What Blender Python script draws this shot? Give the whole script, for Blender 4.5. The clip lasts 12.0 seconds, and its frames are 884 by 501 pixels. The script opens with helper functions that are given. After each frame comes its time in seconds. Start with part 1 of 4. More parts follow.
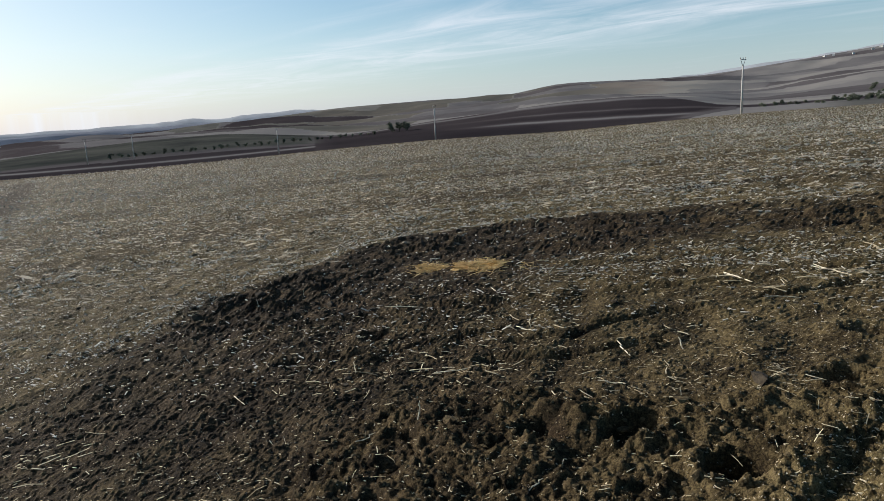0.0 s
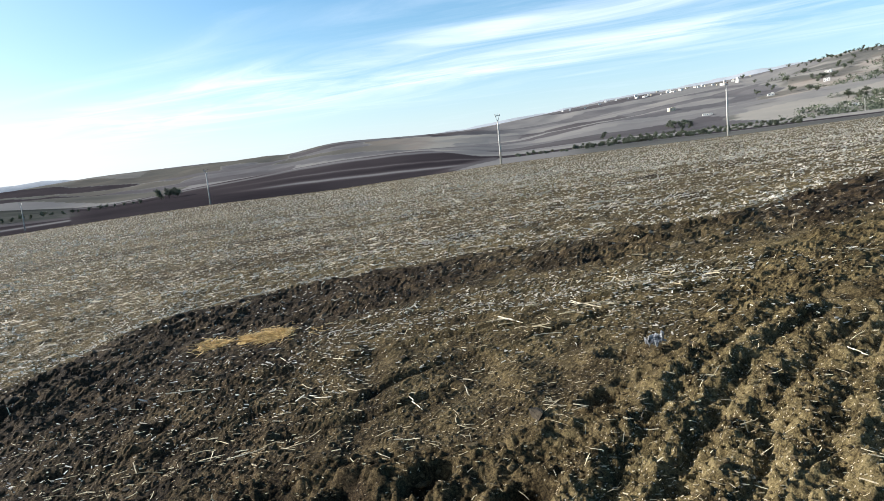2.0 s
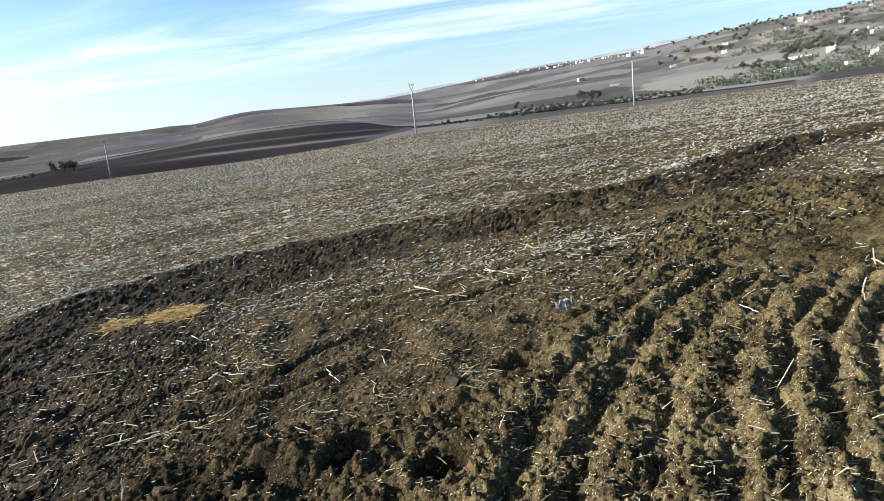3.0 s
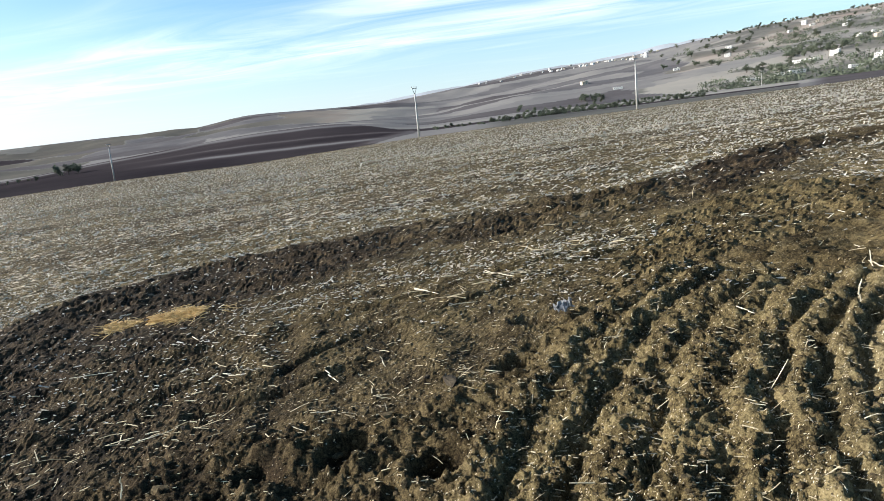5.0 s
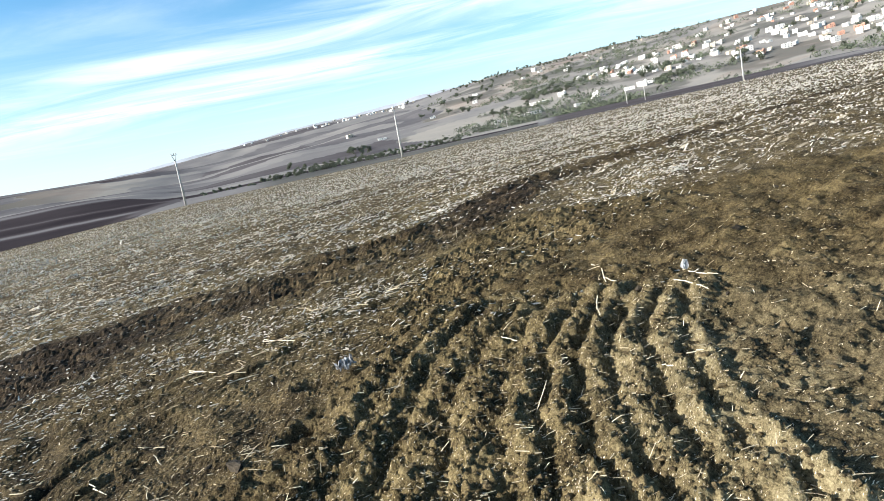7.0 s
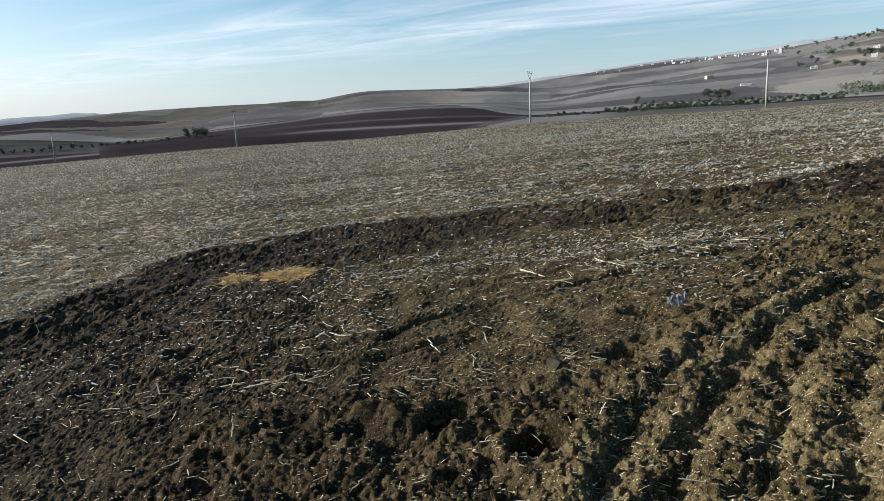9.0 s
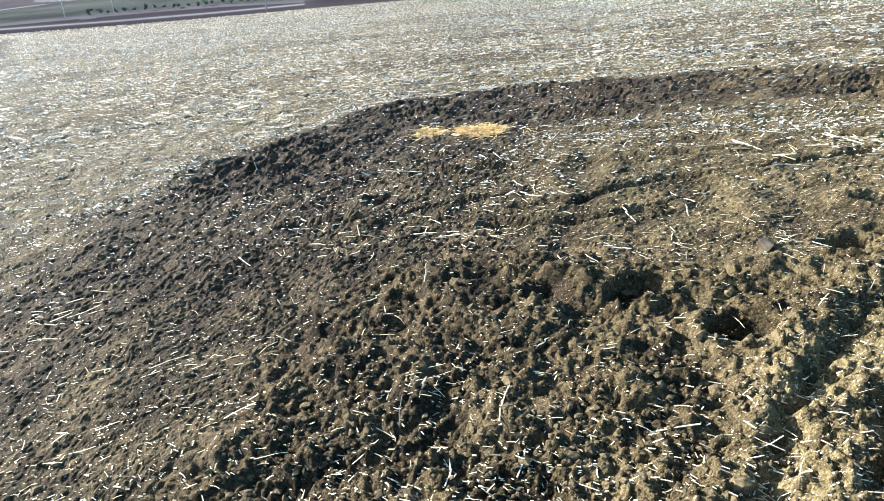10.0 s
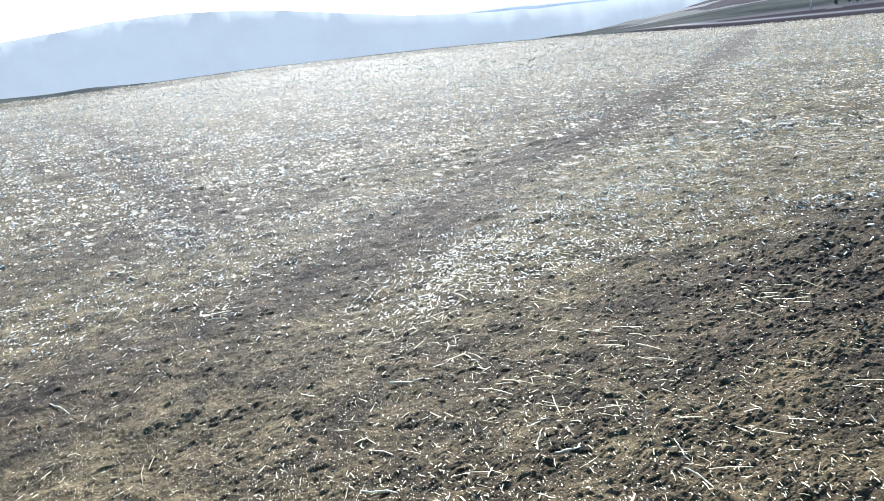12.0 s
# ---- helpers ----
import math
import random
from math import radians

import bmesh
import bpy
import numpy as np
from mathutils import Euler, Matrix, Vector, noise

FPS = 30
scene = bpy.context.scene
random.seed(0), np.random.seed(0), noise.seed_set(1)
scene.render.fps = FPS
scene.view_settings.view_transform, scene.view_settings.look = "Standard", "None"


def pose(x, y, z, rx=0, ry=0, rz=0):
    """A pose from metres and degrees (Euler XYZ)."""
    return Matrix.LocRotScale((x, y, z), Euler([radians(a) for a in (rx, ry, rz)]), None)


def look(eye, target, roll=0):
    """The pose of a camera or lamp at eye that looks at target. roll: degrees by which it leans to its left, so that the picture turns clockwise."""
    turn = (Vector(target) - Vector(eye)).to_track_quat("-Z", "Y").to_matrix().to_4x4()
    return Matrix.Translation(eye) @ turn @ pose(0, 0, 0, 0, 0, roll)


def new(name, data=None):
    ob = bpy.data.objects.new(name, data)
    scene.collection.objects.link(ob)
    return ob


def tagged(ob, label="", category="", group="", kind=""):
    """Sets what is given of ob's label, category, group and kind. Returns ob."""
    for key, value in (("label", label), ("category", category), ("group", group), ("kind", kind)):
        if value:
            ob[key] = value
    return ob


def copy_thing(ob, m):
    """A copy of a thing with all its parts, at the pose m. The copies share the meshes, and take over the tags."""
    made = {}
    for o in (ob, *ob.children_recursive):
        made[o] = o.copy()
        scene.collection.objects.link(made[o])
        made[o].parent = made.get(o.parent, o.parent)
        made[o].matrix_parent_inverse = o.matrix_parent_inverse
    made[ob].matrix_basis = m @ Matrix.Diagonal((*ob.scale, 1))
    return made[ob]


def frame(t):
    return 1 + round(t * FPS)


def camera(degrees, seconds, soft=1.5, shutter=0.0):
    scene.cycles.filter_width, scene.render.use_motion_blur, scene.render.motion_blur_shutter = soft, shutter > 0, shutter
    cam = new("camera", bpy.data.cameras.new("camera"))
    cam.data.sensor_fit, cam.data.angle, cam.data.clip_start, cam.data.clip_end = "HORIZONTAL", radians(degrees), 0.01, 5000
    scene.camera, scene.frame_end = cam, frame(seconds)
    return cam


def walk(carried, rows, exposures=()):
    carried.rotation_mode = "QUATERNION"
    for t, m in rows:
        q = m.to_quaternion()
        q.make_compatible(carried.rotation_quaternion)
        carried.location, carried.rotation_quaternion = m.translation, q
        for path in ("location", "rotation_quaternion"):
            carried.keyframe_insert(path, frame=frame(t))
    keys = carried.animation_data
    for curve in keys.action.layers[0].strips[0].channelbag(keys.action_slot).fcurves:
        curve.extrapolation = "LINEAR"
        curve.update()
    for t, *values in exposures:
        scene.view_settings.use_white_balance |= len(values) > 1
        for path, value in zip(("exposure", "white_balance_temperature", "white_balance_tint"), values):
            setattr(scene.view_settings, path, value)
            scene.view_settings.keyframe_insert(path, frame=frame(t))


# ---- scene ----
cam = camera(66.12, 12.0, soft=0.8)
EYE = 1.6
ROWS = [
    (0.0, 0.000, -0.000, -0.000, 5.47, -11.07, 2.95),
    (0.5, 0.012, -0.004, 0.040, -4.39, -9.20, 3.65),
    (1.0, 0.006, -0.018, 0.067, -9.31, -9.01, 3.73),
    (1.5, 0.011, -0.049, 0.073, -9.59, -8.17, 3.91),
    (2.0, 0.039, -0.059, 0.075, -12.98, -7.68, 5.60),
    (2.5, 0.061, -0.054, 0.058, -16.70, -10.05, 6.25),
    (3.0, 0.056, -0.062, 0.072, -20.10, -10.86, 5.68),
    (3.2, 0.058, -0.062, 0.053, -19.80, -10.58, 4.66),
    (4.8, 0.088, -0.097, 0.066, -20.48, -10.30, 5.85),
    (5.0, 0.076, -0.099, 0.063, -19.84, -10.57, 5.67),
    (5.5, 0.082, -0.098, 0.064, -19.92, -10.54, 5.68),
    (6.0, 0.092, -0.101, 0.069, -20.30, -10.07, 6.12),
    (6.5, 0.169, -0.133, 0.074, -27.98, -8.05, 10.46),
    (6.7, 0.183, -0.146, 0.088, -34.37, -8.24, 10.55),
    (7.0, 0.184, -0.158, 0.094, -38.97, -8.85, 10.62),
    (7.3, 0.162, -0.161, 0.086, -38.44, -9.97, 10.52),
    (7.6, 0.127, -0.155, 0.071, -34.32, -11.21, 10.14),
    (7.9, 0.091, -0.140, 0.058, -28.15, -12.15, 9.35),
    (8.1, 0.072, -0.125, 0.055, -23.67, -12.41, 8.55),
    (8.3, 0.061, -0.105, 0.060, -19.43, -12.25, 7.49),
    (8.5, 0.053, -0.078, 0.071, -14.46, -11.74, 5.98),
    (9.0, -0.002, -0.056, 0.004, -10.62, -11.23, 2.25),
    (9.5, -0.029, 0.005, 0.002, -4.06, -15.77, 2.85),
    (10.0, -0.083, 0.048, -0.043, 5.18, -22.17, 2.15),
    (10.5, -0.184, 0.048, -0.033, 19.12, -22.71, 3.97),
    (11.0, -0.273, -0.035, -0.031, 39.26, -18.96, 3.78),
    (11.5, -0.324, -0.097, -0.052, 60.08, -17.62, 5.89),
    (12.0, -0.348, -0.086, -0.055, 59.97, -18.93, 5.56),
]
EXPOSURES = [(0.0, -0.05, 6600, 11), (0.5, 0.36, 6650, 11), (1.0, 0.55, 6380, 10), (1.5, 0.6, 6380, 10), (2.5, 0.6, 6380, 10), (3.2, 0.6, 6380, 10), (6.0, 0.75, 6380, 10), (6.5, 0.85, 6380, 10),
             (8.5, 0.65, 6080, 10), (9.0, 0.15, 6380, 10), (9.5, 1.2, 6050, 10), (10.0, 1.9, 6000, 9), (10.5, 2.52, 5500, 9), (11.0, 2.30, 5350, 9), (11.5, 1.76, 5700, 9), (12.0, 1.68, 5700, 9)]
walk(cam, [(t, pose(x, y, EYE + z, 90 + pitch, roll, yaw)) for t, x, y, z, yaw, pitch, roll in ROWS], EXPOSURES)

# ---- sky, sun ----
SUN_AZ, SUN_EL = 68.0, 21.0     # degrees to the left of +y, and above the horizon
sun_dir = Vector((-math.sin(radians(SUN_AZ)) * math.cos(radians(SUN_EL)), math.cos(radians(SUN_AZ)) * math.cos(radians(SUN_EL)), math.sin(radians(SUN_EL))))
sun = new("sun", bpy.data.lights.new("sun", "SUN"))
sun.data.energy, sun.data.angle, sun.data.color = 5.6, radians(0.6), (1.0, 0.95, 0.87)
sun.matrix_world = look(sun_dir * 50, (0, 0, 0))


class Nodes:
    """Short-hand for building node trees."""

    def __init__(self, tree):
        self.tree = tree
        tree.nodes.clear()

    def add(self, kind, ins=None, **props):
        n = self.tree.nodes.new(kind)
        for k, v in props.items():
            setattr(n, k, v)
        for k, v in (ins or {}).items():
            if isinstance(v, bpy.types.NodeSocket):
                self.tree.links.new(v, n.inputs[k])
            else:
                n.inputs[k].default_value = v
        return n

    def math(self, op, a, b=0.0, c=0.0, clamp=False):
        return self.add("ShaderNodeMath", {0: a, 1: b, 2: c}, operation=op, use_clamp=clamp).outputs[0]

    def mix(self, fac, a, b, blend="MIX"):
        n = self.add("ShaderNodeMix", {0: fac, 6: a, 7: b}, data_type="RGBA", blend_type=blend)
        return n.outputs[2]

    def ramp(self, fac, stops, interp="LINEAR"):
        n = self.add("ShaderNodeValToRGB", {0: fac})
        n.color_ramp.interpolation = interp
        els = n.color_ramp.elements
        while len(els) < len(stops):
            els.new(0.5)
        for e, (p, c) in zip(els, stops):
            e.position, e.color = p, (*c, 1) if len(c) == 3 else c
        return n.outputs[0]

    def step(self, v, lo, hi):
        return self.add("ShaderNodeMapRange", {0: v, 1: lo, 2: hi, 3: 0.0, 4: 1.0}, interpolation_type="SMOOTHSTEP").outputs[0]

    def noise(self, vec, scale, detail=3.0, rough=0.55, distort=0.0):
        return self.add("ShaderNodeTexNoise", {"Vector": vec, "Scale": scale, "Detail": detail, "Roughness": rough, "Distortion": distort}).outputs[0]


world = bpy.data.worlds.new("world")
scene.world = world
world.use_nodes = True
N = Nodes(world.node_tree)
sky = N.add("ShaderNodeTexSky", sky_type="NISHITA", sun_disc=False, sun_elevation=radians(SUN_EL), sun_rotation=radians(-SUN_AZ),
            altitude=400.0, air_density=1.0, dust_density=0.8, ozone_density=1.3)
# cirrus: long bands on a flat layer high above, all along one bearing
co = N.add("ShaderNodeTexCoord").outputs["Generated"]
sep = N.add("ShaderNodeSeparateXYZ", {0: co})
zz = N.math("MAXIMUM", sep.outputs[2], 0.03)
lx, ly = N.math("DIVIDE", sep.outputs[0], zz), N.math("DIVIDE", sep.outputs[1], zz)
across, along = N.math("ADD", lx, ly), N.math("SUBTRACT", lx, ly)
flat = N.add("ShaderNodeCombineXYZ", {0: N.math("MULTIPLY", along, 0.26), 1: N.math("MULTIPLY", across, 0.62), 2: 0.0}).outputs[0]
fray = N.noise(flat, 0.9, 8.0, 0.62, 1.0)
swell = N.noise(flat, 0.45, 2.0, 0.5)
bend = N.math("ADD", across, N.math("MULTIPLY", N.math("SUBTRACT", swell, 0.5), 2.4))


def cloud_band(centre, width, strength):
    d = N.math("DIVIDE", N.math("SUBTRACT", bend, centre), width)
    return N.math("MULTIPLY", N.math("EXPONENT", N.math("MULTIPLY", N.math("MULTIPLY", d, d), -1.0)), strength)


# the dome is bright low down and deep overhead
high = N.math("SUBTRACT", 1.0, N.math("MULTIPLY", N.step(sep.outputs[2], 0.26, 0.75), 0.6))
body = cloud_band(7.2, 0.95, 0.95)
for centre, width, strength in ((9.9, 1.5, 1.05), (5.0, 0.40, 0.25), (13.0, 1.4, 0.30)):
    body = N.math("ADD", body, cloud_band(centre, width, strength))
cover = N.math("MULTIPLY", body, N.step(fray, 0.28, 0.74), clamp=True)
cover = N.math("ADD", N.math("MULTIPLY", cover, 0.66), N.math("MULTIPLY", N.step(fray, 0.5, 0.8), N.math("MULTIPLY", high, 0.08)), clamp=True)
haze = N.math("POWER", N.math("SUBTRACT", 1.0, N.math("MAXIMUM", sep.outputs[2], 0.0)), 11.0)
deep = N.add("ShaderNodeHueSaturation", {"Hue": 0.494, "Saturation": 1.42, "Value": 1.38, "Color": sky.outputs[0]}).outputs[0]
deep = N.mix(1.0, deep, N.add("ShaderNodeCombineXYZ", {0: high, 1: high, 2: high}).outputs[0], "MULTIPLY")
tint = N.mix(N.math("MULTIPLY", haze, 0.78), deep, (5.3, 6.9, 9.5, 1.0))
cloud = N.mix(cover, tint, (10.2, 10.8, 11.8, 1.0))
# thin veil of bright haze round the sun
toward = N.add("ShaderNodeVectorMath", {0: co, 1: tuple(sun_dir)}, operation="DOT_PRODUCT").outputs["Value"]
veil = N.math("MULTIPLY", N.math("POWER", N.math("MAXIMUM", toward, 0.0), 3.0), 0.52)
cloud = N.mix(veil, cloud, (11.5, 12.4, 13.2, 1.0))
bg = N.add("ShaderNodeBackground", {"Color": cloud, "Strength": 0.088})
out = N.add("ShaderNodeOutputWorld", {"Surface": bg.outputs[0]})

# ---- materials ----
def material(name):
    m = bpy.data.materials.new(name)
    m.use_nodes = True
    return m, Nodes(m.node_tree)


def finish(n, color, rough=0.9, bump=None, strength=0.3, dist=0.02, spec=0.3, metallic=0.0):
    p = n.add("ShaderNodeBsdfPrincipled", {"Base Color": color, "Roughness": rough, "Specular IOR Level": spec, "Metallic": metallic})
    if bump is not None:
        b = n.add("ShaderNodeBump", {"Height": bump, "Strength": strength, "Distance": dist})
        n.tree.links.new(b.outputs[0], p.inputs["Normal"])
    n.add("ShaderNodeOutputMaterial", {"Surface": p.outputs[0]})


def mottled(name, a, b, scale=8.0, rough=0.85, spec=0.3, bump=0.2, dist=0.01, vary=0.0, metallic=0.0):
    """A surface of two tones, mixed by noise at two scales."""
    m, n = material(name)
    pos = n.add("ShaderNodeTexCoord").outputs["Object"]
    f = n.noise(pos, scale, 5.0, 0.6)
    g = n.noise(pos, scale * 6.3, 3.0, 0.6)
    c = n.mix(n.step(n.math("ADD", n.math("MULTIPLY", f, 0.65), n.math("MULTIPLY", g, 0.35)), 0.35, 0.65), (*a, 1), (*b, 1))
    if vary:
        r = n.add("ShaderNodeObjectInfo").outputs["Random"]
        c = n.mix(1.0, c, n.ramp(r, [(0.0, (1 - vary,) * 3), (1.0, (1 + vary * 0.4,) * 3)]), "MULTIPLY")
    finish(n, c, rough, g, bump, dist, spec, metallic)
    return m


def ground_material():
    m, n = material("field_soil")
    pos = n.add("ShaderNodeNewGeometry").outputs["Position"]
    attr = lambda name: n.add("ShaderNodeAttribute", attribute_name=name, attribute_type="GEOMETRY").outputs["Fac"]
    damp, straw, far, tone, reach, pale, green = (attr(k) for k in ("damp", "straw", "far", "tone", "reach", "pale", "green"))
    big, mid, fine = n.noise(pos, 0.35, 4.0), n.noise(pos, 3.0, 5.0, 0.65), n.noise(pos, 38.0, 4.0, 0.75)
    crumb = n.noise(pos, 130.0, 2.0, 0.6)
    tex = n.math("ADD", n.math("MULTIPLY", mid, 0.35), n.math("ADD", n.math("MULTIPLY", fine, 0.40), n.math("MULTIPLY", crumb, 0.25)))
    # near-black low ends: crevice shade put into the colour, following the bump
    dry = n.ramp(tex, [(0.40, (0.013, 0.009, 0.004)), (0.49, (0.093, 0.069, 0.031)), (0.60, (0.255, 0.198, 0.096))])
    wet_shade = n.ramp(tex, [(0.40, (0.005, 0.0035, 0.0025)), (0.49, (0.032, 0.022, 0.0125)), (0.60, (0.105, 0.073, 0.040))])
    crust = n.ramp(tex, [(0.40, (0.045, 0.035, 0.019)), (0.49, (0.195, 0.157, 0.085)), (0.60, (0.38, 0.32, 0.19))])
    # the dark mix is moist soil, plus shade painted into pits and ruts
    soil = n.mix(damp, n.mix(pale, dry, crust), wet_shade)

    # chaff and straw pressed into the soil: pale flecks at two sizes
    def flecks(scale, turn, reach, grow):
        vec = n.add("ShaderNodeMapping", {"Vector": pos, "Rotation": (0, 0, turn), "Scale": (1.0, 2.6, 1.0)}).outputs[0]
        vor = n.add("ShaderNodeTexVoronoi", {"Vector": vec, "Scale": scale, "Randomness": 1.0}, feature="F1")
        pick = n.add("ShaderNodeSeparateColor", {0: vor.outputs["Color"]}).outputs[0]
        some = n.step(n.math("SUBTRACT", n.math("MULTIPLY", straw, n.math("ADD", grow, big)), pick), -0.03, 0.03)
        return n.math("MULTIPLY", some, n.step(vor.outputs["Distance"], reach, reach * 0.6))

    small = n.math("MULTIPLY", flecks(55.0, 0.5, 0.34, 0.0), 0.85)
    large = n.math("MAXIMUM", flecks(11.0, -0.4, 0.34, 0.08), n.math("MAXIMUM", flecks(4.0, 0.9, 0.34, 0.06), flecks(1.7, 0.2, 0.30, -0.05)))
    spot = n.math("MAXIMUM", small, n.math("MULTIPLY", large, reach))
    chaff = n.ramp(crumb, [(0.3, (0.46, 0.38, 0.27)), (0.7, (0.89, 0.80, 0.65))])
    near = n.mix(spot, soil, chaff)
    # the land beyond the field: strips of plough, fallow and stubble
    wash = n.noise(pos, 0.02, 5.0, 0.65)
    # tones cooled towards grey-blue, standing in for distance haze
    strip = n.ramp(n.math("ADD", tone, n.math("MULTIPLY", n.math("SUBTRACT", wash, 0.5), 0.22)),
                   [(0.0, (0.030, 0.026, 0.030)), (0.22, (0.072, 0.062, 0.065)), (0.40, (0.146, 0.139, 0.143)), (0.55, (0.228, 0.219, 0.212)),
                    (0.72, (0.335, 0.312, 0.275)), (0.88, (0.23, 0.140, 0.112))])
    leafy = n.ramp(wash, [(0.35, (0.040, 0.044, 0.042)), (0.65, (0.098, 0.099, 0.088))])
    strip = n.mix(green, strip, leafy)
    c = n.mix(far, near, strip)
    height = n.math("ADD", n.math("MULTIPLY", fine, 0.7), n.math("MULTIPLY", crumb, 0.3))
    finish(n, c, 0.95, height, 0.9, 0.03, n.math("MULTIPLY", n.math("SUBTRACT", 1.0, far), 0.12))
    return m


def straw_material(name, a, b):
    m, n = material(name)
    isl = n.add("ShaderNodeNewGeometry").outputs["Random Per Island"]
    pos = n.add("ShaderNodeNewGeometry").outputs["Position"]
    c = n.mix(isl, (*a, 1), (*b, 1))
    c = n.mix(n.step(n.noise(pos, 60.0, 3.0), 0.45, 0.7), c, n.mix(0.45, c, (0.14, 0.10, 0.06, 1)))
    finish(n, c, 0.75, spec=0.25)
    return m


GROUND = ground_material()
STRAW = straw_material("straw", (0.50, 0.40, 0.25), (0.94, 0.83, 0.60))
STUBBLE = straw_material("bleached_stubble", (0.76, 0.69, 0.58), (0.97, 0.93, 0.86))
GOLD = straw_material("gold_straw", (0.42, 0.28, 0.10), (0.92, 0.71, 0.38))
CLOD = mottled("clod_soil", (0.050, 0.037, 0.020), (0.20, 0.15, 0.078), 40.0, 0.95, 0.2, 0.8, 0.01)
CLOD_DARK = mottled("damp_clod", (0.022, 0.018, 0.013), (0.075, 0.060, 0.042), 14.0, 0.93, 0.2, 0.8, 0.01)

# ---- the land: one sheet from underfoot to the horizon ----
_tab = np.random.RandomState(7).rand(256, 256)


def vnoise(x, y):
    xi, yi = np.floor(x).astype(int), np.floor(y).astype(int)
    u, v = x - xi, y - yi
    u, v = u * u * (3 - 2 * u), v * v * (3 - 2 * v)
    g = lambda a, b: _tab[a & 255, b & 255]
    return (g(xi, yi) * (1 - u) + g(xi + 1, yi) * u) * (1 - v) + (g(xi, yi + 1) * (1 - u) + g(xi + 1, yi + 1) * u) * v


def fbm(x, y, octaves=4, gain=0.5):
    s, a, t = 0.0, 1.0, 0.0
    for k in range(octaves):
        s, t = s + a * vnoise(x * 2 ** k + 17.3 * k, y * 2 ** k + 9.1 * k), t + a
        a *= gain
    return s / t


def lumps(x, y, size, keep=0.7, seed=0):
    """Rounded clods of about that size on a jittered grid, as heights from 0 to about half the size."""
    wx, wy = fbm(x / size * 1.7 + 3, y / size * 1.7, 2) - 0.5, fbm(x / size * 1.7, y / size * 1.7 + 8, 2) - 0.5
    gx, gy = x / size + wx * 0.9, y / size + wy * 0.9
    xi, yi = np.floor(gx).astype(int), np.floor(gy).astype(int)
    best = np.zeros_like(gx)
    for a in (-1, 0, 1):
        for b in (-1, 0, 1):
            ci, cj = xi + a + seed * 31, yi + b + seed * 57
            jx, jy, jr, jk = _tab[ci & 255, cj & 255], _tab[(ci + 91) & 255, (cj + 33) & 255], _tab[(ci + 13) & 255, (cj + 171) & 255], _tab[(ci + 201) & 255, (cj + 77) & 255]
            d2 = (gx - (xi + a + jx)) ** 2 + (gy - (yi + b + jy)) ** 2
            rad = 0.30 + 0.42 * jr
            best = np.maximum(best, np.where(jk < keep, np.maximum(0, rad * rad - d2) / rad, 0))
    return best * size


def smooth(v, lo, hi):
    t = np.clip((v - lo) / (hi - lo), 0, 1)
    return t * t * (3 - 2 * t)


SLOPE_X, SLOPE_Y = 0.1195, -0.0204
# azimuth (degrees to the left of +y) and what is seen there: the field's rim, its distance, and the crest of the land beyond (degrees of elevation)
AZ = (-180, -110, -85, -67, -52, -44, -36, -27, -18, -15, -10, -4, 0, 6, 14, 23, 30, 38, 50, 60, 75, 91, 120, 180)
RIM = (0.9, 0.9, 0.8, 0.55, 0.15, -0.10, -0.40, -0.62, -0.88, -1.04, -1.30, -1.62, -1.68, -1.77, -2.05, -2.45, -2.65, -2.75, -2.45, -2.35, -2.45, -2.75, -2.0, 0.9)
RIM_R = (60, 60, 70, 90, 110, 120, 128, 128, 126, 127, 128, 130, 130, 130, 120, 110, 100, 90, 80, 75, 70, 65, 60, 60)
CREST = (4.0, 5.6, 5.6, 5.5, 5.12, 4.70, 3.78, 3.36, 2.40, 2.12, 2.15, 2.25, 1.48, 1.48, 1.22, 0.38, 0.00, -0.3, -2.2, -2.6, -2.6, -2.6, -1.4, 4.0)

NEAR_HILL = (1.0, 1.2, 1.2, 1.0, 0.65, 0.45, 0.28, 0.32, -0.02, 0.62, 0.90, 0.70, 0.33, -0.22, -1.05, -0.35, -0.60, -1.3, -2.6, -2.9, -2.9, -2.9, -2.0, 1.0)


def table(az, values):
    k = np.arange(-180.0, 181.0, 1.0)
    v = np.interp(k, AZ, values)
    v = np.convolve(np.concatenate([v[-3:-1], v, v[1:3]]), np.array([1, 2, 3, 2, 1]) / 9.0, "valid")
    return np.interp(az, k, v)


